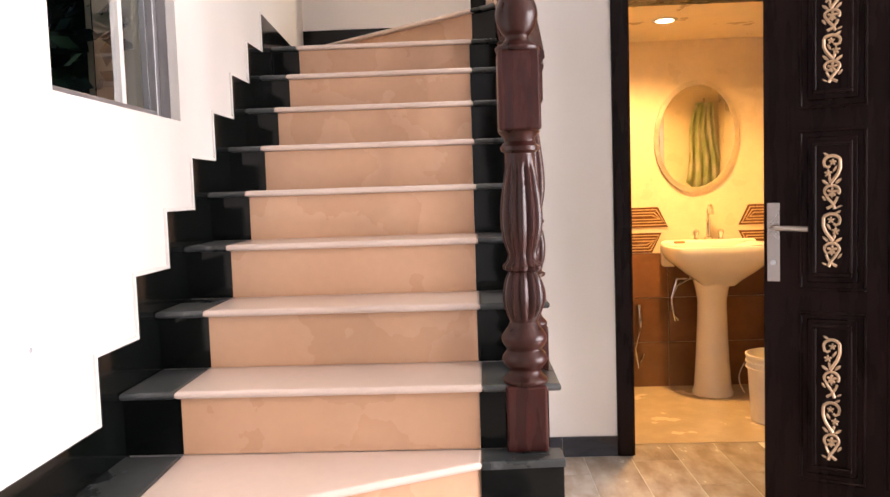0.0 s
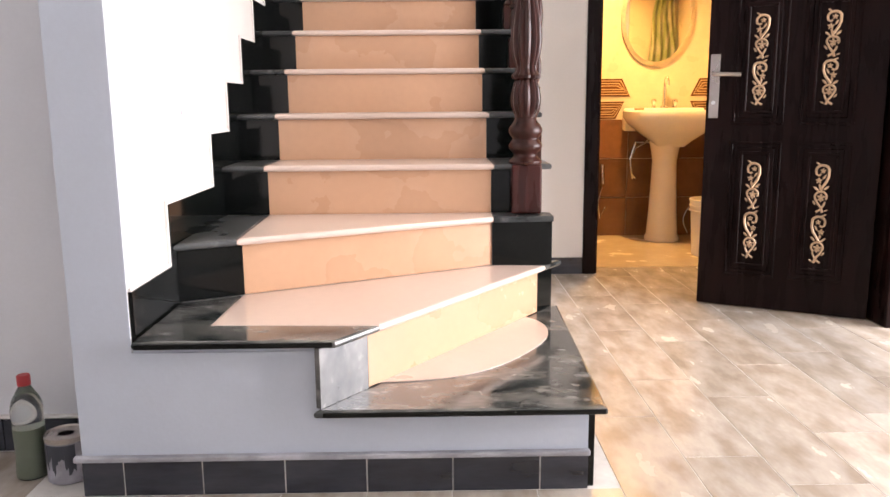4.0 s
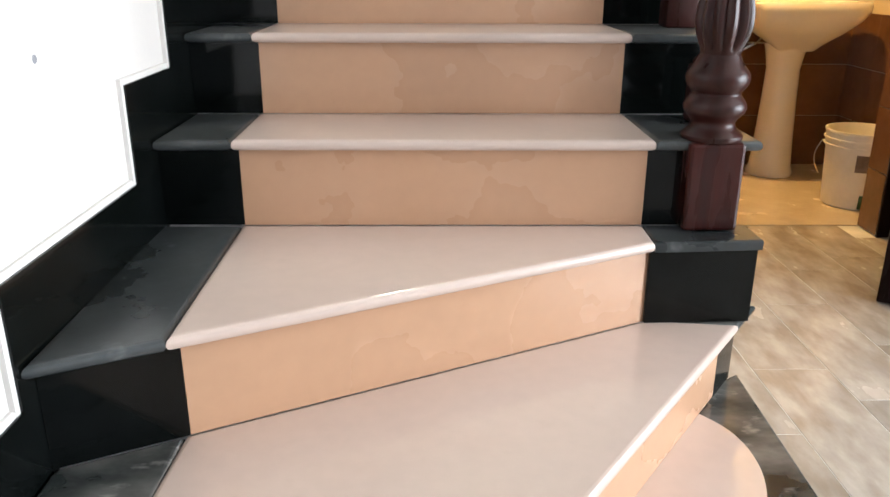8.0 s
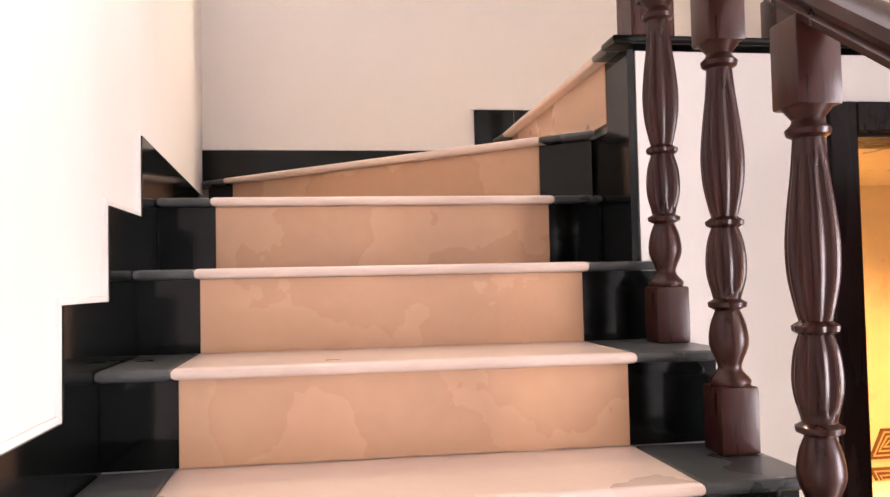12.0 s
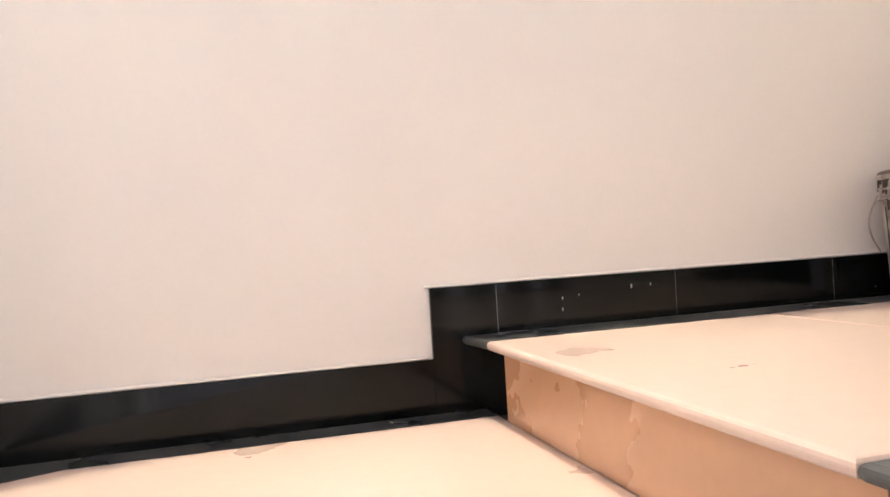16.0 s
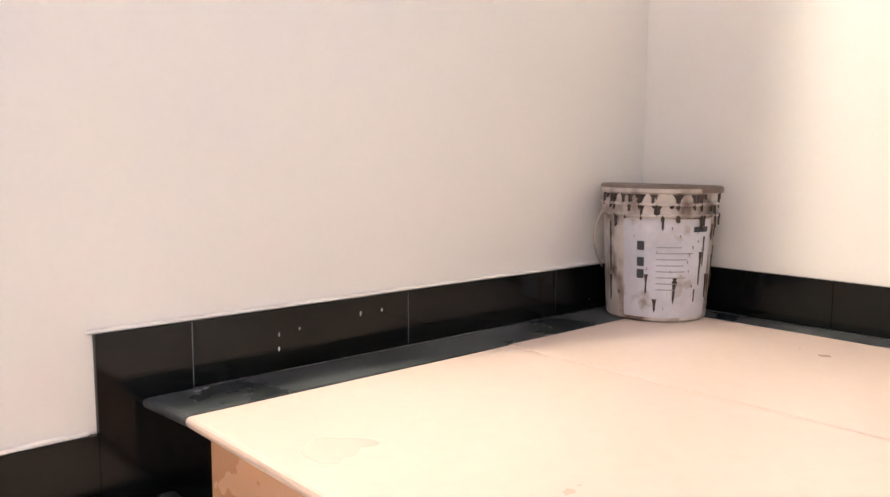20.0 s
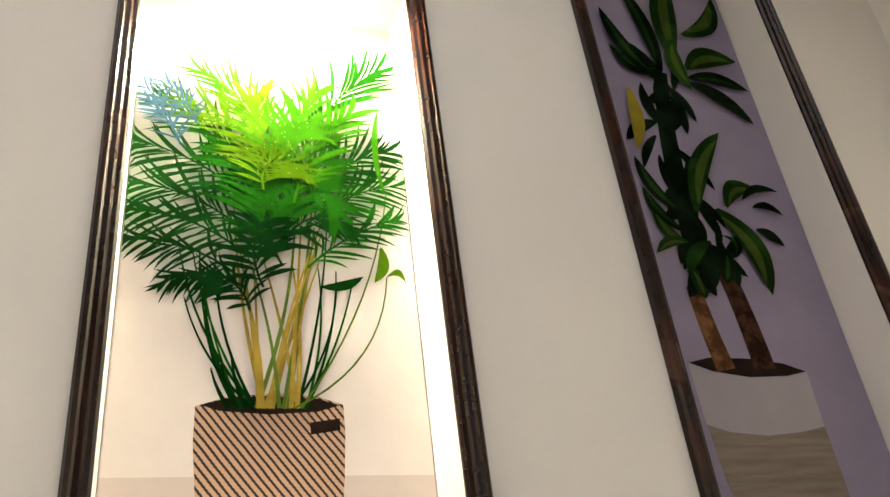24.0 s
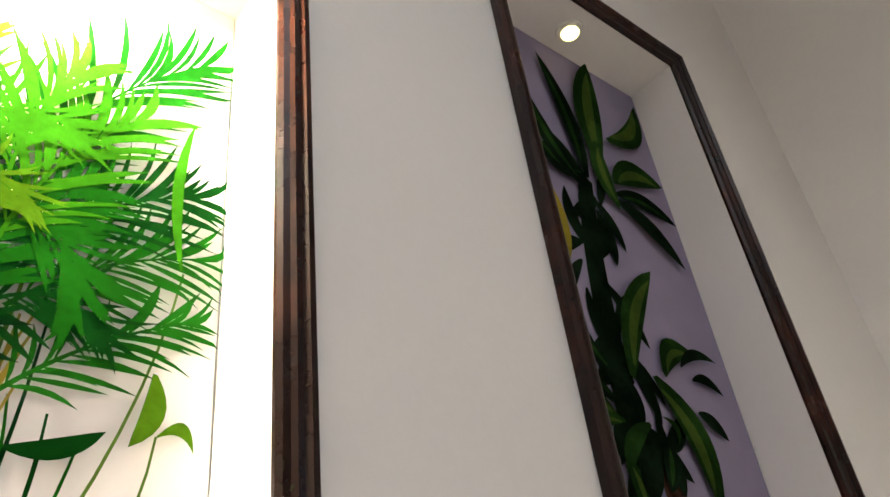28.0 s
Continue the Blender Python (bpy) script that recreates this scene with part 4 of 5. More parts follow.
def ellipse_bm(rx0, rz0, rx1, rz1, y0, y1, n=56, tilt=0.0):
    bm = bmesh.new()

    def ring(rx, rz, y):
        out = []
        for i in range(n):
            a = 2 * math.pi * i / n
            u, v = rx * math.cos(a), rz * math.sin(a)
            out.append(bm.verts.new((2.33 + u * math.cos(tilt) + v * math.sin(tilt), y, 1.49 + v * math.cos(tilt) - u * math.sin(tilt))))
        return out
    a, b = ring(rx0, rz0, y0), ring(rx0, rz0, y1)
    for i in range(n):
        bm.faces.new((a[i], a[(i + 1) % n], b[(i + 1) % n], b[i]))
    if rx1:
        c, d = ring(rx1, rz1, y0), ring(rx1, rz1, y1)
        for i in range(n):
            bm.faces.new((c[i], c[(i + 1) % n], d[(i + 1) % n], d[i]))
            bm.faces.new((a[i], a[(i + 1) % n], c[(i + 1) % n], c[i]))
            bm.faces.new((b[i], b[(i + 1) % n], d[(i + 1) % n], d[i]))
    else:
        bm.faces.new(a)
        bm.faces.new(b[::-1])
    return bm


M_mirror = material("mirror_silver", (0.86, 0.86, 0.84), 0.02, metal=1.0, var=0.0, bump=0.0, rough_var=0.01)
M_etched = material("etched_mirror_rim", (0.75, 0.66, 0.50), 0.35, metal=0.7, var=0.1, fine=60, bump=0.1)
for nm, bm, mt in (("glass", ellipse_bm(0.232, 0.315, 0, 0, 2.908, 2.917, tilt=0.08), M_mirror), ("rim", ellipse_bm(0.256, 0.340, 0.228, 0.311, 2.904, 2.919, tilt=0.08), M_etched)):
    bpart(nm, bm, mt, False, "", mirror)


# towel on the wall that the mirror faces
def towel_bm():
    bm = bmesh.new()
    nx, nz = 22, 16
    g = []
    for j in range(nz + 1):
        row = []
        for i in range(nx + 1):
            u, v = i / nx - 0.5, j / nz
            w = 0.14 + 0.16 * (1 - v) ** 0.8
            fold = 0.018 * math.sin(u * 26) * (0.5 + 0.5 * (1 - v))
            row.append(bm.verts.new((2.68 + u * w * 0.9 + 0.01 * math.sin(v * 7), BY0 + 0.045 + fold, 1.18 + 0.62 * v + 0.03 * math.sin(u * 9) * (1 - v))))
        g.append(row)
    for j in range(nz):
        for i in range(nx):
            bm.faces.new((g[j][i], g[j][i + 1], g[j + 1][i + 1], g[j + 1][i]))
    bmesh.ops.solidify(bm, geom=bm.faces[:], thickness=0.008)
    return bm


tagged(part("hanging_towel", towel_bm(), material("green_white_towel", (0.78, 0.80, 0.66), 0.9, var=0.2, scale=12, fine=200, bump=0.4, second=(0.48, 0.58, 0.30), stretch=(3, 1, 0.6)), None, "", True),
               "green and white towel hanging on the bathroom wall", "towel")
tagged(part("towel_hook", tube([(2.68, BY0 + 0.001, 1.80), (2.68, BY0 + 0.05, 1.80), (2.68, BY0 + 0.06, 1.83)], 0.008, 8), M_chrome), "small chrome towel hook on the wall", "hook")
valve = empty("angle_valve", (1.95, 2.905, 0.42), "chrome angle valve and hand shower on the brown tiles", "valve")
bpart("valve_body", tube([(1.96, 2.917, 0.46), (1.96, 2.87, 0.46), (1.96, 2.86, 0.40), (1.965, 2.865, 0.33)], 0.014, 10), M_chrome, parent=valve)
bpart("hose", tube([(1.965, 2.865, 0.33), (1.93, 2.86, 0.2), (1.95, 2.87, 0.08), (1.99, 2.88, 0.16)], 0.007, 8), M_chrome, parent=valve)

M_lamp = glow("warm_lamp_face", (1.0, 0.80, 0.45), 14.0)


def downlight(name, x, y, z, r, label, mat):
    d = empty(name, (x, y, z), label, "ceiling light")
    bpart("trim_ring", lathe([(r * 1.35, -0.006), (r * 1.38, 0.0), (r * 1.0, 0.0), (r * 0.98, -0.007)], 24, (x, y, z)), M_ceramic, parent=d)
    bpart("lens", lathe([(r * 0.97, -0.005), (r * 0.9, -0.009), (r * 0.3, -0.011)], 24, (x, y, z)), mat, parent=d)


downlight("bathroom_downlight", 2.0, 2.30, BZ - 0.001, 0.05, "round warm ceiling downlight in the bathroom", M_lamp)


# ---------------------------------------------------------------- buckets, bottle, can
M_bucket = material("stained_white_bucket_plastic", (0.60, 0.56, 0.54), 0.45, var=0.15, scale=7, fine=60, bump=0.06, second=(0.42, 0.34, 0.29), mix=(0.3, 0.6), stretch=(1, 1, 0.6),
                    blots=((0.09, 0.05, 0.036), 9.0, 0.50, 0.9))
M_paper = material("scuffed_label_paper", (0.62, 0.62, 0.70), 0.5, var=0.08, scale=10, fine=90, bump=0.03, blots=((0.24, 0.17, 0.14), 13.0, 0.58, 0.8))
M_bucket_clean = material("clean_white_plastic", (0.78, 0.75, 0.68), 0.4, var=0.05)
M_drip = material("dried_brown_paint", (0.085, 0.052, 0.038), 0.5, var=0.3, scale=30, bump=0.25)
M_lid = material("stained_brown_lid", (0.22, 0.17, 0.14), 0.5, var=0.25, scale=12, second=(0.12, 0.085, 0.065), bump=0.15)
M_ink = material("dark_print", (0.05, 0.055, 0.07), 0.5, var=0.1)
M_faded = material("faded_print", (0.36, 0.36, 0.40), 0.5, var=0.1)
M_green_ink = material("green_print", (0.03, 0.10, 0.05), 0.5, var=0.1)


def on_curve(bm, x, y, z0, r_of, a0, a1, za, zb, proud=0.0012, n=4, ragged=0.0, rng=None):
    """A thin curved patch on a bucket's side between two angles and heights."""
    rows = []
    for i in range(n + 1):
        a = a0 + (a1 - a0) * i / n
        lo = za + (rng.uniform(-ragged, ragged) if rng else 0)
        rows.append([bm.verts.new((x + (r_of(z) + proud) * math.cos(a), y + (r_of(z) + proud) * math.sin(a), z0 + z)) for z in (lo, (lo + zb) / 2, zb)])
    for p, q in zip(rows, rows[1:]):
        for i in range(2):
            bm.faces.new((p[i], q[i], q[i + 1], p[i + 1]))


def drip(bm, x, y, z0, r_of, a, w, top, ln, rng, proud=0.003):
    """A run of paint: broad at the top, narrowing, with a rounded bead at the tip."""
    rows, lean = [], rng.uniform(-0.25, 0.25) * w
    for i in range(7):
        f = i / 6
        z = top - ln * f
        c = a + lean * f + rng.uniform(-0.08, 0.08) * w
        q = w * (1.0, 0.72, 0.5, 0.42, 0.46, 0.4, 0.06)[i] * rng.uniform(0.85, 1.15)
        rows.append([bm.verts.new((x + (r_of(z) + p) * math.cos(c + u), y + (r_of(z) + p) * math.sin(c + u), z0 + z)) for u, p in ((-q, 0.0006), (0, proud), (q, 0.0006))])
    for p, q in zip(rows, rows[1:]):
        for i in range(2):
            bm.faces.new((p[i], q[i], q[i + 1], p[i + 1]))


def bucket(name, x, y, z, r, h, lidded, label, facing, seed):
    rng = random.Random(seed)
    b = empty(name, (x, y, z), label, "bucket")
    r_of = lambda q: r * (0.86 + 0.12 * q / h)
    mat = M_bucket if lidded else M_bucket_clean
    prof = [(r * 0.82, 0.0), (r * 0.86, 0.006), (r_of(h * 0.78), h * 0.78), (r * 1.02, h * 0.785), (r * 1.03, h * 0.80), (r * 0.985, h * 0.81), (r * 0.99, h * 0.865), (r * 1.03, h * 0.87),
            (r * 1.03, h * 0.885), (r * 0.99, h * 0.89), (r * 1.0, h * 0.955), (r * 1.03, h * 0.965), (r * 1.03, h * 0.99)]
    prof += [(r * 0.97, h * 0.99), (r * 0.93, h * 0.9), (r * 0.8, 0.02)]
    bpart("shell", lathe(prof, 40, (x, y, z)), mat, parent=b)
    if lidded:
        lid = lathe([(r * 0.96, h * 0.955), (r * 1.045, h * 0.96), (r * 1.05, h * 1.0), (r * 1.0, h * 1.012), (r * 0.6, h * 1.012)], 40, (0, 0, 0))
        bmesh.ops.transform(lid, matrix=Matrix.Translation((x, y, z)) @ Matrix.Rotation(radians(1.6), 4, "Y"), verts=lid.verts)
        bpart("lid", lid, M_lid, parent=b)
        bm = bmesh.new()
        on_curve(bm, x, y, z, r_of, facing - 1.0, facing + 0.75, 0.012, h * 0.77, 0.0008, 16)
        bpart("label", bm, M_paper, parent=b, label="white printed paper label")
        bm = bmesh.new()
        rim = lambda q: r * 0.998
        for i in range(46):
            drip(bm, x, y, z, rim, facing + rng.uniform(-1.6, 1.6), rng.uniform(0.02, 0.11), h * rng.choice((0.80, 0.875, 0.95, 0.95)), rng.uniform(0.008, 0.040), rng, 0.005)
        for i in range(9):
            drip(bm, x, y, z, r_of, facing + rng.uniform(-0.9, 1.4), rng.uniform(0.02, 0.055), rng.uniform(0.05, 0.12), rng.uniform(0.03, 0.06), rng)
        for i in range(6):
            drip(bm, x, y, z, r_of, facing + rng.uniform(0.45, 1.3), rng.uniform(0.02, 0.07), rng.uniform(0.12, h * 0.76), rng.uniform(0.03, 0.09), rng)
        for i in range(4):
            drip(bm, x, y, z, r_of, facing - rng.uniform(0.95, 1.5), rng.uniform(0.02, 0.06), rng.uniform(0.10, h * 0.76), rng.uniform(0.03, 0.09), rng)
        for i in range(34):
            drip(bm, x, y, z, r_of, facing + rng.uniform(-1.3, 1.4), rng.uniform(0.004, 0.014), rng.uniform(0.02, h * 0.76), rng.uniform(0.003, 0.012), rng, 0.002)
        tagged(bpart("paint_splatter", bm, M_drip, False, "dried dark brown paint drips", b), kind="stuff")
        marks = [(0.28, 0.62, h * 0.675, h * 0.715, M_ink)]
        marks += [(-0.72, -0.59, h * zz, h * zz + 0.022, M_ink) for zz in (0.54, 0.42, 0.33)]
        marks += [(-0.38, rng.uniform(-0.05, 0.3), h * (0.56 - 0.045 * q), h * (0.56 - 0.045 * q) + 0.0026, M_faded) for q in range(8)]
        for a0, a1, za, zb, ink in marks:
            bm = bmesh.new()
            on_curve(bm, x, y, z, r_of, facing + a0, facing + a1, za, zb, 0.0028, 4)
            bpart("printed_mark", bm, ink, False, "", b)
    else:
        bm = bmesh.new()
        on_curve(bm, x, y, z, r_of, facing + 0.15, facing + 0.5, h * 0.02, h * 0.2, 0.002, 3)
        bpart("green_mark", bm, M_green_ink, False, "dark green printed mark", b)
        bm = bmesh.new()
        on_curve(bm, x, y, z, r_of, facing - 0.1, facing + 0.5, h * 0.5, h * 0.72, 0.002, 4)
        bpart("printed_mark", bm, M_lid, False, "faded printed mark", b)
    pts = [(x + r * 1.04 * math.cos(facing - 1.45) + 0.03 * math.sin(math.pi * i / 10) * math.cos(facing - 1.45), y + r * 1.04 * math.sin(facing - 1.45) + 0.03 * math.sin(math.pi * i / 10) * math.sin(facing - 1.45) * 0.5,
            z + h * (0.83 - 0.045 * i)) for i in range(11)]
    bpart("wire_handle", tube(pts, 0.0028, 6), M_nickel, parent=b)
    return b


bucket("paint_bucket", 2.318, 2.830, LAND + 0.0015, 0.144, 0.328, True, "white paint bucket splashed with dried brown paint, in a corner", math.atan2(-1.35, -1.62) + 0.25, 5)
bucket("plastic_bucket", 2.53, 2.14, FZ + 0.005, 0.160, 0.36, False, "white plastic bucket with a green mark on the bathroom floor", math.atan2(-3.8, -1.9), 8)

bottle = empty("plastic_bottle", (-0.332, -0.790, FZ), "clear plastic bottle half full of cloudy water with a red cap", "bottle")
M_pet = glass_material("clear_plastic", (0.90, 0.93, 0.90), 0.08)
M_water = material("cloudy_green_water", (0.30, 0.35, 0.26), 0.25, var=0.06)
bpart("body", lathe(smooth_profile([(0.036, 0.0), (0.041, 0.012), (0.038, 0.07), (0.040, 0.12), (0.0395, 0.15), (0.0405, 0.18), (0.036, 0.212), (0.021, 0.240), (0.0145, 0.254), (0.0145, 0.262)], 3), 24, (-0.332, -0.790, FZ + 0.001)), M_pet, parent=bottle)
bpart("water", lathe([(0.031, 0.004), (0.038, 0.016), (0.0355, 0.07), (0.0375, 0.12), (0.0375, 0.140)], 24, (-0.332, -0.790, FZ + 0.001)), M_water, parent=bottle)
bpart("cap", lathe([(0.0165, 0.254), (0.017, 0.257), (0.017, 0.279), (0.0145, 0.282)], 20, (-0.332, -0.790, FZ + 0.001)), material("red_cap", (0.42, 0.03, 0.035), 0.4, var=0.05), parent=bottle, label="red screw cap")
can = empty("paint_tin", (-0.229, -0.805, FZ), "small metal paint tin with dark drips and an open lid", "paint tin")
bpart("tin", lathe([(0.048, 0.0), (0.052, 0.004), (0.052, 0.108), (0.0535, 0.112), (0.046, 0.112)], 28, (-0.229, -0.805, FZ + 0.001)), material("white_printed_tin", (0.46, 0.45, 0.50), 0.4, var=0.15, scale=20, blots=((0.10, 0.09, 0.10), 26.0, 0.60, 0.7)), parent=can)
bpart("rim", lathe([(0.053, 0.1125), (0.0555, 0.114), (0.0555, 0.119), (0.0535, 0.120), (0.0555, 0.122), (0.0555, 0.127), (0.051, 0.128), (0.049, 0.1245)], 28, (-0.229, -0.805, FZ + 0.001)), M_nickel, parent=can, label="paint-stained metal rim")
bpart("dried_paint", lathe([(0.0485, 0.1225), (0.020, 0.1245)], 28, (-0.229, -0.805, FZ + 0.001)), material("grey_dried_paint", (0.30, 0.29, 0.31), 0.5, var=0.15), parent=can)
bm = bmesh.new()
rng = random.Random(3)
for i in range(16):
    a = -2.0 + rng.uniform(-1.2, 1.2)
    w = rng.uniform(0.06, 0.2)
    on_curve(bm, -0.229, -0.805, FZ, lambda q: 0.052, a - w, a + w, rng.uniform(0.03, 0.085), 0.110, 0.0012, 3, 0.01, rng)
tagged(bpart("dried_drip", bm, M_ink, False, "dark paint drips", can), kind="stuff")

# ---------------------------------------------------------------- window in the stair wall
win = empty("window_frame", (-0.1, 0.2, WIN[2]), "grey aluminium sliding window in the stair wall", "window")


def wpart(name, bm, mat, label=""):
    ob = part(name, bm, mat, None, label)
    ob.parent, ob.matrix_parent_inverse = win, win.matrix_world.inverted()
    return ob


for x0, x1 in ((-0.085, -0.060), (-0.110, -0.088)):
    wpart("track", box(x0, x1, WIN[1] - 0.035, WIN[1] - 0.001, WIN[2] + 0.001, WIN[3] - 0.001, 0.002), M_alu)
    wpart("track", box(x0, x1, WIN[0] + 0.001, WIN[0] + 0.035, WIN[2] + 0.001, WIN[3] - 0.001, 0.002), M_alu)
    wpart("track", box(x0, x1, WIN[0] + 0.036, WIN[1] - 0.036, WIN[2] + 0.001, WIN[2] + 0.030, 0.002), M_alu)
    wpart("track", box(x0, x1, WIN[0] + 0.036, WIN[1] - 0.036, WIN[3] - 0.031, WIN[3] - 0.001, 0.002), M_alu)
wpart("jamb_liner", box(-0.058, -0.030, WIN[1] - 0.006, WIN[1] - 0.0005, WIN[2] + 0.001, WIN[3] - 0.001), M_alu)
wpart("outer_reveal", box(-0.145, -0.112, WIN[1] - 0.004, WIN[1] - 0.0005, WIN[2] + 0.001, WIN[3] - 0.001), M_cream)
pane = wpart("pane", box(-0.088, -0.085, 0.18, WIN[1] - 0.036, WIN[2] + 0.031, WIN[3] - 0.032), M_glass)
pane.visible_shadow = False

wpart("mullion", box(-0.100, -0.072, 0.318, 0.345, WIN[2] + 0.031, WIN[3] - 0.032, 0.002), M_wall, "white window mullion")
structure("wall_outside", box(-0.64, -0.15, 1.30, 1.42, FZ - 0.2, 5.0), M_cream, "cream rendered wall return outside the window")
part("wall_chip", lathe([(0.0075, -0.001), (0.005, 0.0016), (0.0005, 0.002)], 7, (0, 0, 0)), M_trim, wall_left).matrix_basis = Matrix.Translation((0.0, -0.38, 0.891)) @ Matrix.Rotation(radians(90), 4, "Y")
hedge = empty("garden_shrub", (-1.4, 1.6, FZ), "dark green garden shrub outside the window", "shrub")
rng = random.Random(11)
bm = bmesh.new()
for i in range(8500):
    c = Vector((-0.95 + rng.gauss(0, 0.24), 1.6 + rng.gauss(0, 0.9), 1.9 + rng.uniform(-1.6, 1.6)))
    d = Vector((rng.uniform(-1, 1), rng.uniform(-1, 1), rng.uniform(-0.6, 0.9))).normalized() * rng.uniform(0.07, 0.15)
    s = d.orthogonal().normalized() * rng.uniform(0.025, 0.045)
    bm.faces.new([bm.verts.new(p) for p in (c, c + d * 0.5 + s, c + d, c + d * 0.5 - s)])
tagged(bpart("crown", bm, M_leaf_out, False, "", hedge), kind="stuff")
bpart("trunk", tube([(-1.0, 1.6, FZ - 0.25), (-0.98, 1.62, 0.6), (-1.02, 1.6, 1.6)], 0.05, 8, taper=0.5), M_wood, parent=hedge)
structure("ground", box(-40, 40, -40, 40, FZ - 0.5, FZ - 0.21), material("garden_ground", (0.16, 0.15, 0.11), 0.9, var=0.2), "bare ground outside")

# ---------------------------------------------------------------- picture niches
def niche_frame(q, label):
    x0, x1, z0, z1 = q
    fr = empty("picture_frame", (x0, YB, z0), label, "picture frame", "niche frames")

    def bar(ax, az, bx, bz):
        """A moulded bar along the line a-b, mitred by its neighbours."""
        d = Vector((bx - ax, 0, bz - az))
        n = d.length
        d.normalize()
        inn = Vector((-d.z, 0, d.x))
        sec = [(0.0, 0.0), (0.0, 0.014), (0.004, 0.020), (0.010, 0.021), (0.014, 0.016), (0.020, 0.016), (0.024, 0.012), (0.030, 0.010), (FW, 0.005), (FW, 0.0)]
        bm = bmesh.new()
        rings = []
        for end in (0, 1):
            ring = []
            for s, h in sec:
                base = Vector((ax, YB - 0.0005, az)) + d * (s if end == 0 else n - s)
                ring.append(bm.verts.new(base + inn * s + Vector((0, -h, 0))))
            rings.append(ring)
        k = len(sec)
        for i in range(k):
            bm.faces.new((rings[0][i], rings[0][(i + 1) % k], rings[1][(i + 1) % k], rings[1][i]))
        bm.faces.new(rings[0][::-1])
        bm.faces.new(rings[1])
        bpart("moulding", bm, M_frame, False, "", fr)
    c = [(x0, z0), (x1, z0), (x1, z1), (x0, z1)]
    for i in range(4):
        bar(*c[i], *c[(i + 1) % 4])
    return fr


M_frame = material("dark_brown_frame_varnish", (0.042, 0.013, 0.007), 0.25, var=0.2, scale=8, fine=60, bump=0.12, second=(0.014, 0.006, 0.004), coat=0.06, spec=0.22)
niche_frame(NA, "dark brown moulded wooden frame round the lit niche")
niche_frame(NB, "dark brown moulded wooden frame round the dim niche")

PY = YB + ND - 0.004            # face of the printed boards


def print_mat(name, color, var=0.06, second=None, scale=10):
    return material(name, color, 0.85, var=var, scale=scale, fine=120, bump=0.0, second=second, rough_var=0.05, spec=0.0)


P_wall_a = print_mat("print_pale_lilac", (0.74, 0.67, 0.66), 0.02)
P_floor_a = print_mat("print_pale_floor", (0.66, 0.50, 0.42), 0.03)
P_base_a = print_mat("print_grey_baseboard", (0.60, 0.52, 0.50), 0.02)
P_wall_b = print_mat("print_mauve_wall", (0.27, 0.235, 0.33), 0.03)
P_floor_b = print_mat("print_grey_floor", (0.30, 0.28, 0.30), 0.03)
P_green = [print_mat("print_leaf_dark", (0.007, 0.050, 0.006), 0.2), print_mat("print_leaf_mid", (0.014, 0.098, 0.005), 0.2), print_mat("print_leaf_bright", (0.045, 0.185, 0.005), 0.2),
           print_mat("print_leaf_lime", (0.12, 0.26, 0.008), 0.25), print_mat("print_leaf_shadow", (0.004, 0.026, 0.005), 0.2)]
P_stem = print_mat("print_yellow_stem", (0.42, 0.30, 0.05), 0.2)
P_stem_green = print_mat("print_green_stem", (0.12, 0.20, 0.03), 0.2)
P_trunk = print_mat("print_brown_trunk", (0.20, 0.095, 0.045), 0.3, scale=30)
P_trunk_dark = print_mat("print_dark_trunk", (0.07, 0.035, 0.022), 0.3, scale=30)
P_white = print_mat("print_white_pot", (0.36, 0.33, 0.36), 0.03)
P_woven = material("print_woven_grass", (0.22, 0.17, 0.13), 0.4, var=0.18, scale=8, fine=90, bump=0.0, stretch=(1, 1, 14), second=(0.13, 0.10, 0.075), mix=(0.3, 0.7))
P_dark = print_mat("print_dark_soil", (0.03, 0.02, 0.016), 0.2)
P_blade = print_mat("print_variegated_leaf", (0.024, 0.060, 0.011), 0.3)
P_blade_dark = print_mat("print_dark_leaf", (0.010, 0.020, 0.009), 0.3)
P_blade_lime = print_mat("print_leaf_stripe", (0.060, 0.098, 0.016), 0.2)


def basket_mat():
    m = print_mat("print_basket_weave", (0.42, 0.27, 0.18), 0.05)
    t, n = m.node_tree, m.node_tree.nodes
    b = n["Principled BSDF"]
    tc = n.new("ShaderNodeTexCoord")
    mp = n.new("ShaderNodeMapping")
    mp.inputs["Rotation"].default_value = (0, radians(38), 0)
    wv = n.new("ShaderNodeTexWave")
    wv.bands_direction = "X"
    wv.inputs["Scale"].default_value, wv.inputs["Distortion"].default_value, wv.inputs["Detail"].default_value = 34, 0.6, 1
    w2 = n.new("ShaderNodeTexWave")
    w2.bands_direction = "Z"
    w2.inputs["Scale"].default_value = 62
    mul = n.new("ShaderNodeMath")
    mul.operation = "ADD"
    half = n.new("ShaderNodeMath")
    half.operation = "MULTIPLY"
    half.inputs[1].default_value = 0.22
    r = n.new("ShaderNodeValToRGB")
    r.color_ramp.elements[0].position, r.color_ramp.elements[0].color = 0.36, (0.045, 0.032, 0.028, 1)
    r.color_ramp.elements[1].position, r.color_ramp.elements[1].color = 0.50, (0.50, 0.33, 0.24, 1)
    t.links.new(tc.outputs["Object"], mp.inputs[0])
    t.links.new(mp.outputs[0], wv.inputs["Vector"])
    t.links.new(tc.outputs["Object"], w2.inputs["Vector"])
    t.links.new(w2.outputs["Fac"], half.inputs[0])
    t.links.new(wv.outputs["Fac"], mul.inputs[0])
    t.links.new(half.outputs[0], mul.inputs[1])
    t.links.new(mul.outputs[0], r.inputs[0])
    t.links.new(r.outputs[0], b.inputs["Base Color"])
    return m


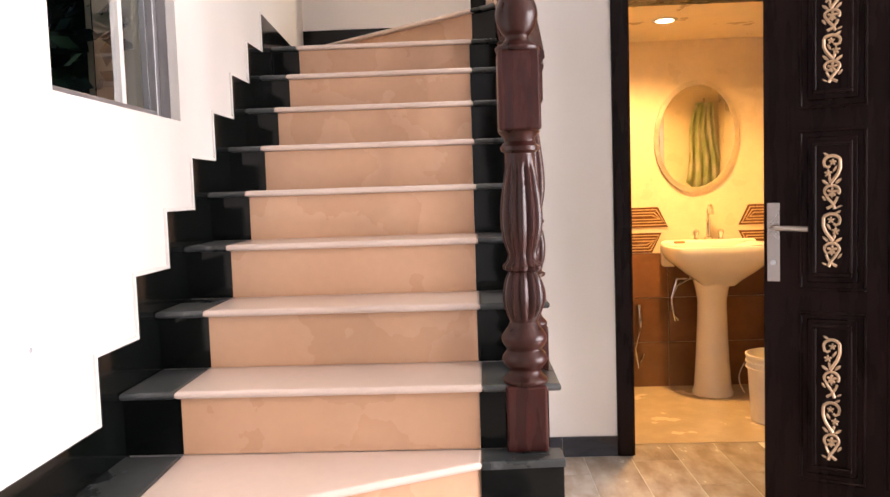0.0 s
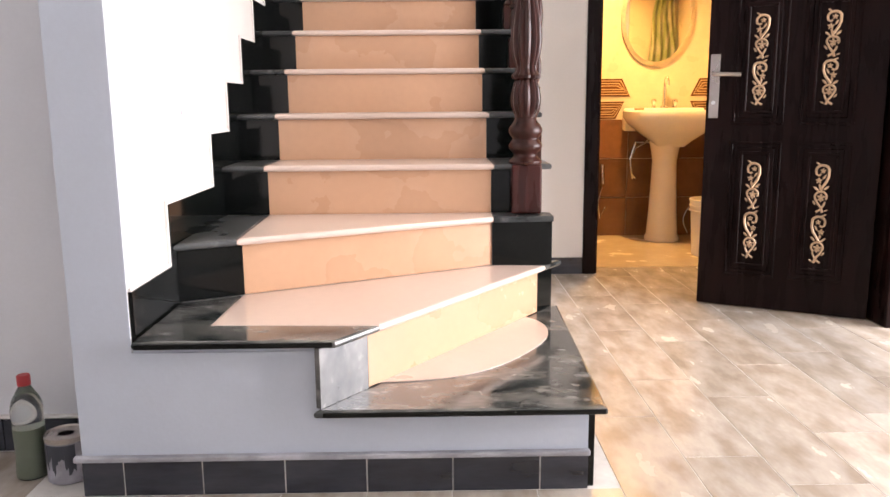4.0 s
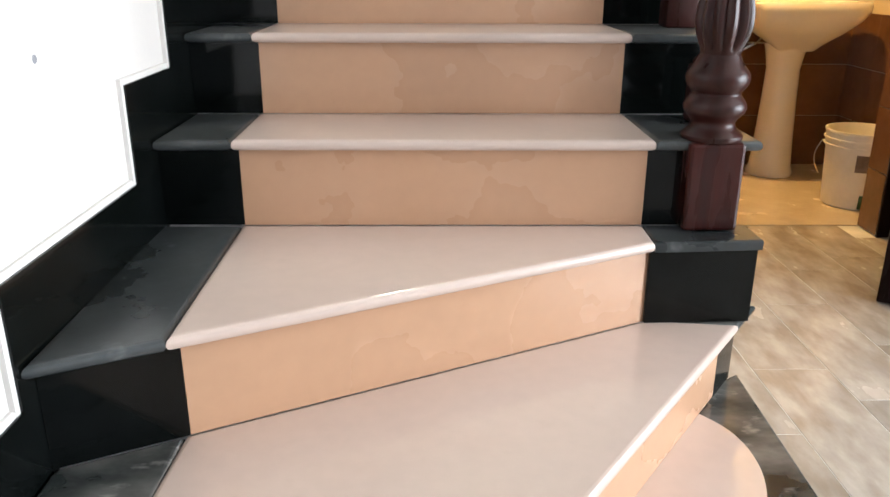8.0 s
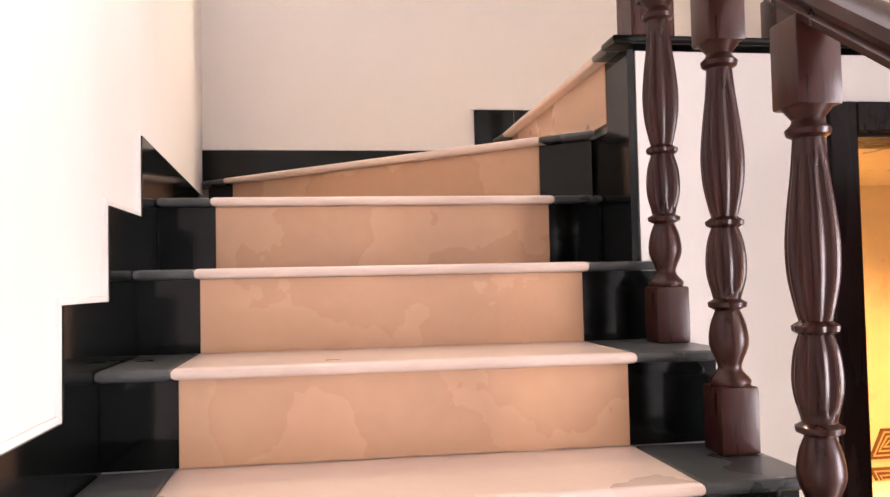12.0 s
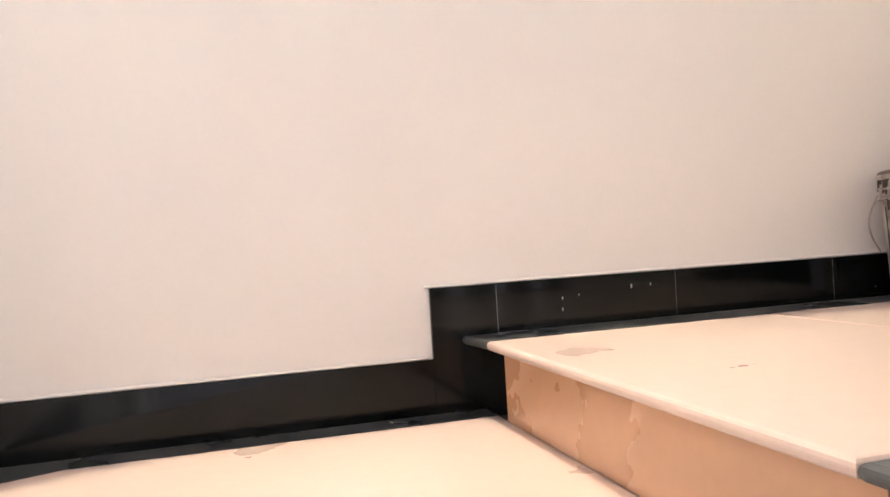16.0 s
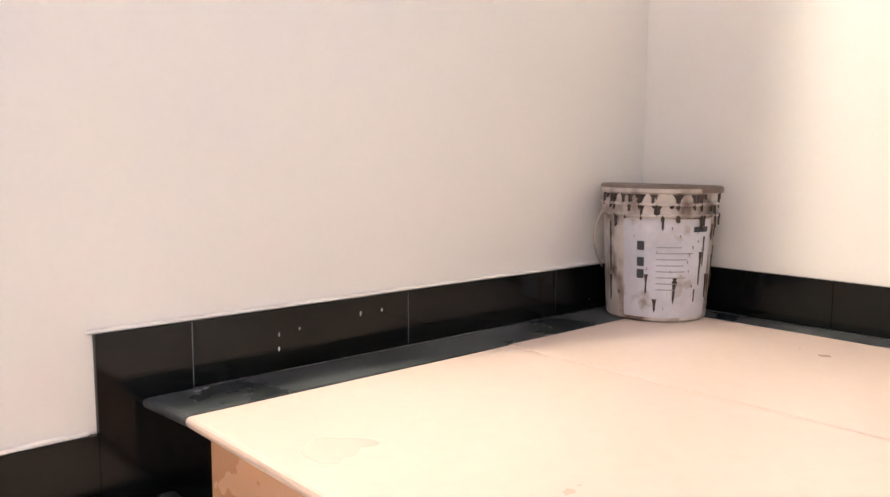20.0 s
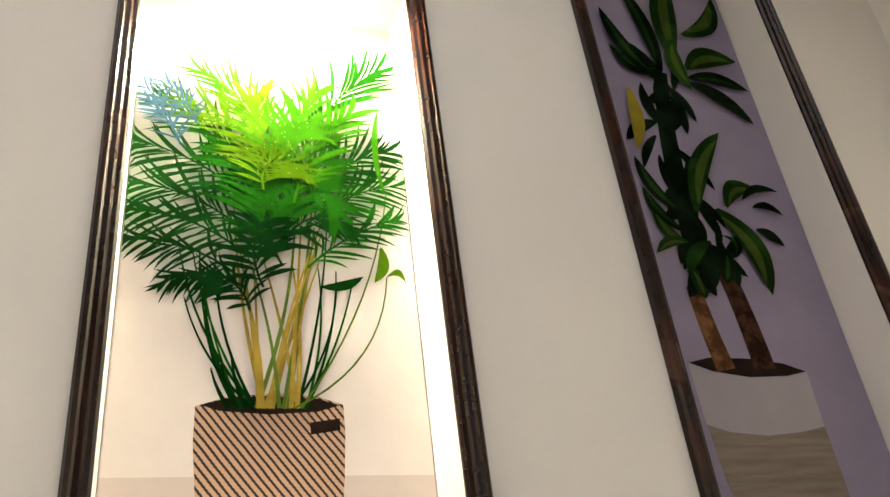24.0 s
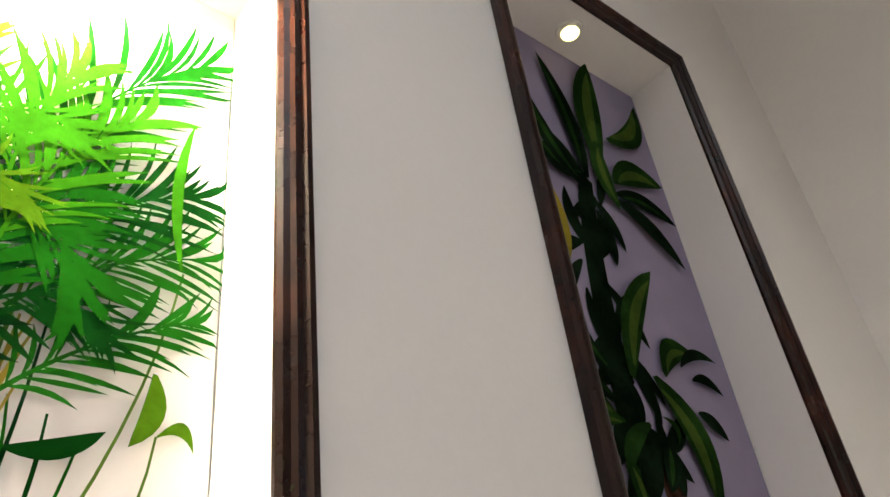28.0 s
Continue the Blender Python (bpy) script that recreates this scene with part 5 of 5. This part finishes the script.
P_basket = basket_mat()


class Board:
    """A flat printed board; each printed shape lies a hair before the last."""

    def __init__(self, name, q, label, mat):
        self.x0, self.x1, self.z0, self.z1 = q[0] + FW + 0.002, q[1] - FW - 0.002, q[2] + FW + 0.001, q[3] - FW - 0.001
        self.root = empty(name, (self.x0, PY, self.z0), label, "printed picture")
        self.n = 1
        self.add("board", [[(0, 0), (9, 0), (9, 9), (0, 9)]], mat, 0.0038)

    def clip(self, x, z):
        return min(max(x, self.x0 + 0.0005), self.x1 - 0.0005), min(max(z, self.z0 + 0.0005), self.z1 - 0.0005)

    def add(self, name, polys, mat, back=None, label="", parent=None):
        y = PY - 0.00014 * self.n
        self.n += 1
        bm = bmesh.new()
        for i, poly in enumerate(polys):
            pts = [self.clip(x, z) for x, z in poly]
            if max(p[0] for p in pts) - min(p[0] for p in pts) < 0.0006 or max(p[1] for p in pts) - min(p[1] for p in pts) < 0.0006:
                continue
            vs = [bm.verts.new((x, y - 0.00012 * i / len(polys), z)) for x, z in pts]
            try:
                f = bm.faces.new(vs)
            except ValueError:
                continue
        if back:
            r = bmesh.ops.extrude_face_region(bm, geom=bm.faces[:])
            bmesh.ops.translate(bm, verts=[v for v in r["geom"] if isinstance(v, bmesh.types.BMVert)], vec=(0, back, 0))
        me = bpy.data.meshes.new(name)
        bm.to_mesh(me)
        bm.free()
        me.materials.append(mat)
        ob = new(name, me)
        ob.parent = parent or self.root
        ob.matrix_parent_inverse = Matrix() if parent else self.root.matrix_world.inverted()
        if label:
            tagged(ob, label)
        if len(polys) > 1:
            tagged(ob, kind="stuff")
        return ob


def blade(p, q, w, bend=0.0, n=6):
    """A pointed leaf outline from p to q, w wide, bowed sideways."""
    p, q = Vector(p), Vector(q)
    d = q - p
    s = Vector((-d.y, d.x)).normalized()
    le, ri = [], []
    for i in range(n + 1):
        t = i / n
        c = p + d * t + s * (bend * d.length * 4 * t * (1 - t))
        h = w * (math.sin(math.pi * min(1.0, t * 0.96 + 0.04)) ** 0.75) * 0.5
        le.append(tuple(c + s * h))
        ri.append(tuple(c - s * h))
    return le + ri[::-1]


def strip(pts, w0, w1):
    le, ri = [], []
    for i, p in enumerate(pts):
        a, b = Vector(pts[max(0, i - 1)]), Vector(pts[min(len(pts) - 1, i + 1)])
        s = Vector((-(b - a).y, (b - a).x)).normalized()
        w = w0 + (w1 - w0) * i / (len(pts) - 1)
        le.append(tuple(Vector(p) + s * w / 2))
        ri.append(tuple(Vector(p) - s * w / 2))
    return le + ri[::-1]


def arc_points(p, q, bow, n=10):
    p, q = Vector(p), Vector(q)
    d = q - p
    s = Vector((-d.y, d.x))
    return [tuple(p + d * (i / n) + s * bow * 4 * (i / n) * (1 - i / n)) for i in range(n + 1)]


# the palm picture
A = Board("palm_picture", NA, "printed picture of a green palm in a woven basket", P_wall_a)
A.add("printed_baseboard", [[(0, 3.436), (9, 3.428), (9, 3.488), (0, 3.496)]], P_base_a)
A.add("printed_floor", [[(0, 0), (9, 0), (9, 3.428), (0, 3.436)]], P_floor_a)
pot = [(0.807, 3.592), (0.806, 3.54), (0.811, 3.47), (0.823, 3.41), (0.837, 3.375), (0.858, 3.345), (0.980, 3.345), (0.998, 3.372), (1.008, 3.42), (1.015, 3.49), (1.019, 3.55), (1.018, 3.595),
       (0.98, 3.607), (0.92, 3.612), (0.85, 3.606)]
A.add("printed_basket", [pot], P_basket)
A.add("printed_basket_mouth", [[(0.813, 3.594), (0.84, 3.585), (0.91, 3.580), (0.98, 3.584), (1.013, 3.594), (0.98, 3.604), (0.91, 3.608), (0.85, 3.604)]], P_dark)
A.add("printed_handle", [[(0.968, 3.550), (1.012, 3.556), (1.012, 3.574), (0.968, 3.568)]], P_dark)
rng = random.Random(21)
base = Vector((0.912, 3.590))


def stem(bx, tip, bow, w, mat):
    A.add("printed_stem", [strip(arc_points((bx, 3.588), tip, bow), w, 0.0022)], mat)


for i in range(13):                 # dark green side stems, leaning out
    s = -1 if i < 8 else 1
    stem(base.x + s * rng.uniform(0.02, 0.05), (base.x + s * rng.uniform(0.07, 0.14), rng.uniform(3.74, 3.90)), -s * rng.uniform(0.02, 0.08), rng.uniform(0.004, 0.006), P_green[rng.choice((0, 1, 4))])
for i in range(16):                 # yellow canes in the middle
    stem(base.x + rng.uniform(-0.022, 0.045), (base.x + rng.uniform(-0.07, 0.09), rng.uniform(3.80, 4.00)), rng.uniform(-0.05, 0.05), rng.uniform(0.005, 0.0085), rng.choice((P_stem, P_stem, P_stem_green)))
for k in (0, 1, 2):
    stem(0.852 + 0.012 * k, (0.826 + 0.014 * k, 3.648 + 0.012 * k), 0.05, 0.008, P_green[4])
stem(0.945, (1.101, 3.812), -0.14, 0.0035, P_stem_green)
stem(0.955, (1.112, 3.975), -0.06, 0.0035, P_stem_green)


def frond(root, tip, bow, leaflets, length, width, droop, spread=1.0):
    """A feather of pointed leaflets along a bowed rib; those on the outer half lean forward."""
    ax = arc_points(root, tip, bow, 12)
    out = [strip(ax, 0.0045, 0.0018)]
    for i in range(leaflets):
        t = 0.10 + 0.90 * (i + rng.uniform(-0.2, 0.2)) / leaflets
        k = max(0.0, min(11.9, t * 12))
        a, b = Vector(ax[int(k)]), Vector(ax[min(12, int(k) + 1)])
        c = a + (b - a) * (k - int(k))
        d = (b - a).normalized()
        n = Vector((-d.y, d.x))
        for s in (-1, 1):
            if rng.random() < 0.10:
                continue
            ln = length * (0.60 + 0.65 * math.sin(math.pi * min(1, t * 0.85 + 0.10))) * rng.uniform(0.72, 1.18)
            w = (d * (0.70 + 0.6 * t) + n * s * spread * rng.uniform(0.75, 1.1) * (1.0 - 0.45 * t)).normalized()
            w = (w + Vector((rng.uniform(-0.08, 0.08), -droop * rng.uniform(0.6, 1.3)))).normalized()
            out.append(blade(c, c + w * ln, width * rng.uniform(0.75, 1.3), rng.uniform(-0.05, 0.05) - s * 0.07, 5))
    return out


def fronds(rows):
    for root, tip, bow, nl, ln, w, droop, shade in rows:
        A.add("printed_frond", frond(root, tip, bow, int(nl * 1.6), ln * 1.08, w * 0.70, droop), P_green[shade])


# low and outer fronds, dark
fronds([((0.86, 3.80), (0.690, 3.855), -0.10, 11, 0.062, 0.0075, 0.55, 4), ((0.87, 3.78), (0.755, 3.785), -0.16, 9, 0.050, 0.0075, 0.60, 4),
        ((0.87, 3.84), (0.686, 3.905), -0.10, 12, 0.068, 0.0080, 0.45, 0), ((0.88, 3.74), (0.81, 3.80), -0.20, 8, 0.045, 0.0080, 0.60, 4),
        ((0.87, 3.88), (0.684, 3.955), -0.10, 12, 0.074, 0.0085, 0.35, 0), ((0.97, 3.82), (1.125, 3.925), 0.06, 10, 0.055, 0.0075, 0.05, 1)])
# side fronds
fronds([((0.88, 3.93), (0.690, 4.035), -0.10, 12, 0.076, 0.0085, 0.25, 0), ((0.97, 3.90), (1.125, 3.995), 0.08, 11, 0.070, 0.0080, 0.15, 1),
        ((0.97, 3.94), (1.118, 4.068), 0.10, 12, 0.076, 0.0085, 0.10, 0), ((0.95, 3.96), (1.118, 4.262), 0.10, 14, 0.100, 0.0095, -0.10, 1),
        ((0.90, 3.97), (0.735, 4.125), -0.08, 12, 0.080, 0.0085, 0.10, 1), ((0.94, 3.88), (1.05, 3.90), 0.24, 9, 0.062, 0.0090, 0.45, 0)])
# the dense heart
fronds([((0.90, 3.84), (0.86, 3.98), -0.20, 10, 0.070, 0.0120, 0.40, 4), ((0.93, 3.82), (0.96, 3.98), 0.20, 10, 0.070, 0.0120, 0.45, 0),
        ((0.91, 3.86), (0.90, 4.04), 0.10, 11, 0.080, 0.0115, 0.25, 1), ((0.94, 3.88), (1.02, 4.04), 0.12, 11, 0.078, 0.0110, 0.20, 1),
        ((0.92, 3.90), (0.83, 4.04), -0.16, 11, 0.078, 0.0105, 0.20, 1), ((0.95, 3.94), (1.06, 4.15), 0.08, 12, 0.084, 0.0100, 0.00, 2),
        ((0.96, 3.98), (1.02, 3.915), 0.30, 9, 0.062, 0.0100, 0.35, 1), ((0.90, 3.78), (0.895, 3.90), 0.10, 8, 0.060, 0.0125, 0.55, 4)])
# lit crown
fronds([((0.92, 4.00), (0.80, 4.195), -0.14, 12, 0.078, 0.0090, 0.00, 2), ((0.91, 3.98), (0.765, 4.135), -0.14, 11, 0.074, 0.0080, 0.15, 3),
        ((0.92, 4.00), (0.885, 4.155), 0.10, 11, 0.080, 0.0095, 0.05, 3), ((0.91, 4.03), (0.985, 4.105), 0.30, 10, 0.074, 0.0075, 0.40, 2),
        ((0.95, 4.00), (1.00, 4.19), 0.08, 11, 0.078, 0.0090, -0.05, 2), ((0.90, 3.96), (0.955, 4.02), 0.34, 8, 0.060, 0.0080, 0.50, 3)])
P_blue = print_mat("print_blue_leaf", (0.07, 0.15, 0.23), 0.15)
for tip in ((0.700, 4.150), (0.712, 4.118), (0.735, 4.165)):
    A.add("printed_frond", frond((tip[0] + 0.055, tip[1] - 0.085), tip, -0.06, 8, 0.045, 0.0048, 0.25), P_blue)
for p, q, w, b in (((1.094, 3.865), (1.078, 3.798), 0.020, 0.14), ((1.100, 3.810), (1.132, 3.800), 0.013, 0.45)):
    A.add("printed_leaf", [blade(p, q, w, b, 8)], P_green[3])
A.add("printed_leaf", [blade((0.99, 3.785), (1.060, 3.808), 0.017, -0.10, 8)], P_green[0])
A.add("printed_leaf", [blade((1.108, 3.975), (1.110, 4.165), 0.012, 0.06, 8)], P_green[2])

# the dracaena picture
B = Board("dracaena_picture", NB, "printed picture of a dracaena in a white and woven pot", P_wall_b)
B.add("printed_floor", [[(0, 0), (9, 0), (9, 3.414), (0, 3.418)]], P_floor_b)
B.add("printed_white_pot", [[(1.660, 3.676), (1.664, 3.562), (1.71, 3.548), (1.79, 3.541), (1.87, 3.547), (1.928, 3.557), (1.931, 3.664), (1.88, 3.654), (1.79, 3.650), (1.71, 3.660)]], P_white)
B.add("printed_pot_mouth", [[(1.662, 3.677), (1.71, 3.661), (1.79, 3.651), (1.88, 3.655), (1.929, 3.665), (1.88, 3.680), (1.80, 3.688), (1.71, 3.688)]], P_dark)
B.add("printed_woven_pot", [[(1.664, 3.561), (1.672, 3.46), (1.690, 3.385), (1.708, 3.362), (1.75, 3.350), (1.80, 3.346), (1.87, 3.350), (1.918, 3.360), (1.930, 3.385), (1.930, 3.47), (1.928, 3.556),
                            (1.87, 3.546), (1.79, 3.540), (1.71, 3.547)]], P_woven)
B.add("printed_trunk", [strip(arc_points((1.742, 3.664), (1.722, 3.835), 0.02), 0.044, 0.036)], P_trunk)
B.add("printed_trunk", [strip(arc_points((1.832, 3.668), (1.806, 3.90), -0.02), 0.052, 0.044)], P_trunk_dark)
B.add("printed_trunk", [strip(arc_points((1.765, 3.86), (1.808, 4.40), 0.04), 0.060, 0.036)], P_blade_dark)


def leaf(p, q, w, bend, mat, stripe=0.0):
    """One strap leaf, with a paler band down its middle where it is lit."""
    ob = B.add("printed_leaf", [blade(p, q, w, bend, 10)], mat)
    if stripe:
        p, q = Vector(p), Vector(q)
        B.add("printed_stripe", [blade(p + (q - p) * 0.10, q - (q - p) * 0.10, w * stripe, bend, 10)], P_blade_lime if mat is P_blade else P_blade, parent=ob)


rng = random.Random(5)
for cx, cz, n, reach in ((1.755, 4.20, 7, 0.11), (1.765, 4.05, 8, 0.11), (1.79, 3.95, 8, 0.10), (1.80, 4.33, 7, 0.10)):     # shaded leaves along the cane
    for i in range(n):
        a = radians(200 + 140 * (i + rng.uniform(-0.3, 0.3)) / n) if i % 3 else radians(rng.uniform(40, 140))
        c = Vector((cx + rng.uniform(-0.03, 0.03), cz + rng.uniform(-0.05, 0.05)))
        leaf(c, c + Vector((math.cos(a), math.sin(a))) * reach * rng.uniform(0.7, 1.2), rng.uniform(0.022, 0.034), rng.uniform(-0.12, 0.12), P_blade_dark)
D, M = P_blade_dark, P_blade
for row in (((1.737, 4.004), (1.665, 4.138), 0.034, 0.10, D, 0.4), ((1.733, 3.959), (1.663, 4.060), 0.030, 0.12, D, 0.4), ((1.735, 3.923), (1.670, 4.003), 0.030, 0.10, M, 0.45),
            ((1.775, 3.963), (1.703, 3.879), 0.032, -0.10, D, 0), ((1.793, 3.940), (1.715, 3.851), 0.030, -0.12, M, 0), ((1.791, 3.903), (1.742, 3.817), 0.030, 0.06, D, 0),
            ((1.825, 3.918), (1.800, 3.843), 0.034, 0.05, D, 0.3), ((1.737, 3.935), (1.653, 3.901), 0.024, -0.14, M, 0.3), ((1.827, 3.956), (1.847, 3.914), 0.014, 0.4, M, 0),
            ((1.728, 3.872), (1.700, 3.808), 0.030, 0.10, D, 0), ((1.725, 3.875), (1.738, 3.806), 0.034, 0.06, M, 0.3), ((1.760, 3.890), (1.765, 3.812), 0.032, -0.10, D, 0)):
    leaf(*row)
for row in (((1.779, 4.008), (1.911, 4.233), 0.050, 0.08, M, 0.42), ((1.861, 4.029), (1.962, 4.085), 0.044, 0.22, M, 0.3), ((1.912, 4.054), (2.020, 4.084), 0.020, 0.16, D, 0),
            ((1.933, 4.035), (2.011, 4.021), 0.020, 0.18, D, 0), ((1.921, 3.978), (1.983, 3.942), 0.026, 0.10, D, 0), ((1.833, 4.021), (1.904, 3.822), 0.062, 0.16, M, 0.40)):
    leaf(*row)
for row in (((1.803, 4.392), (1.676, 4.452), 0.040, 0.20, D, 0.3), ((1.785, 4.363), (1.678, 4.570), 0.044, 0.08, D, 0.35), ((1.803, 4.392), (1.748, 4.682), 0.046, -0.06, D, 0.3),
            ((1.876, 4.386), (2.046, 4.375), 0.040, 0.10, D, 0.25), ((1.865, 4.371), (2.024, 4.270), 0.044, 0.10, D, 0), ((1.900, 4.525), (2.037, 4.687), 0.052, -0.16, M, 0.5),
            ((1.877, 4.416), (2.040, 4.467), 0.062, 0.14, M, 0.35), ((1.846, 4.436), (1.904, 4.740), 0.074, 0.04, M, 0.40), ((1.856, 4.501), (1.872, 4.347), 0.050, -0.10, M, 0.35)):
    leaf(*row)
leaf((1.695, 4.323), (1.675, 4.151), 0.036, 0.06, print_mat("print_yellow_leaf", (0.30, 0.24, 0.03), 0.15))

M_bulb_a = glow("niche_lamp_face", (1.0, 0.86, 0.5), 60.0)
M_bulb_b = glow("dim_niche_lamp_face", (1.0, 0.78, 0.30), 5.0)
downlight("niche_downlight", 0.915, YB + 0.052, NA[3] - FW - 0.001, 0.022, "small bright downlight in the palm niche", M_bulb_a)
downlight("niche_downlight", 1.815, YB + 0.052, NB[3] - FW - 0.001, 0.020, "small dim yellow downlight in the dracaena niche", M_bulb_b)
# Unseen fixture, added to go with the hall's warm fill.
downlight("hall_fill_fixture", 1.9, -0.1, 2.899, 0.05, "unseen round ceiling fixture added for the hall's warm fill", M_lamp)

# ---------------------------------------------------------------- hall floor tiles
rng = random.Random(2)
TW, TL = 0.2165, 0.62
meshes = {}


def tile_mesh(w, l):
    key = (round(w, 3), round(l, 3))
    if key not in meshes:
        meshes[key] = finish("floor_tile", box(-w / 2, w / 2, -l / 2, l / 2, -0.012, 0.0, 0.0008, 1), M_floor)
    return meshes[key]


def lay(x0, x1, y0, y1):
    if x1 - x0 < 0.03 or y1 - y0 < 0.03:
        return
    ob = new("floor_tile", tile_mesh(x1 - x0 - 0.0024, y1 - y0 - 0.0024))
    ob.parent = floor
    ob.location = ((x0 + x1) / 2, (y0 + y1) / 2, FZ)


lo = YF - 0.013
for c in range(-10, 12):
    x0 = 1.2205 + c * TW
    x1 = x0 + TW
    y = -3.55 + (0.0, 0.33, 0.16, 0.48)[c % 4]
    while y < BY0:
        y1 = min(y + TL, BY0 - 0.001)
        front = -0.636 if x1 < -0.18 else (lo if x0 < 1.136 else 9)
        if x0 < DOOR_X[0] - 0.05 or x1 > DOOR_X[1] + 0.1:
            front = min(front, YD - 0.013)
        if -0.636 < front < 0 and y1 > front and x0 < 1.136 < x1:
            lay(1.138, x1, max(y, lo), y1)
        lay(x0, x1, y, min(y1, front))
        y += TL
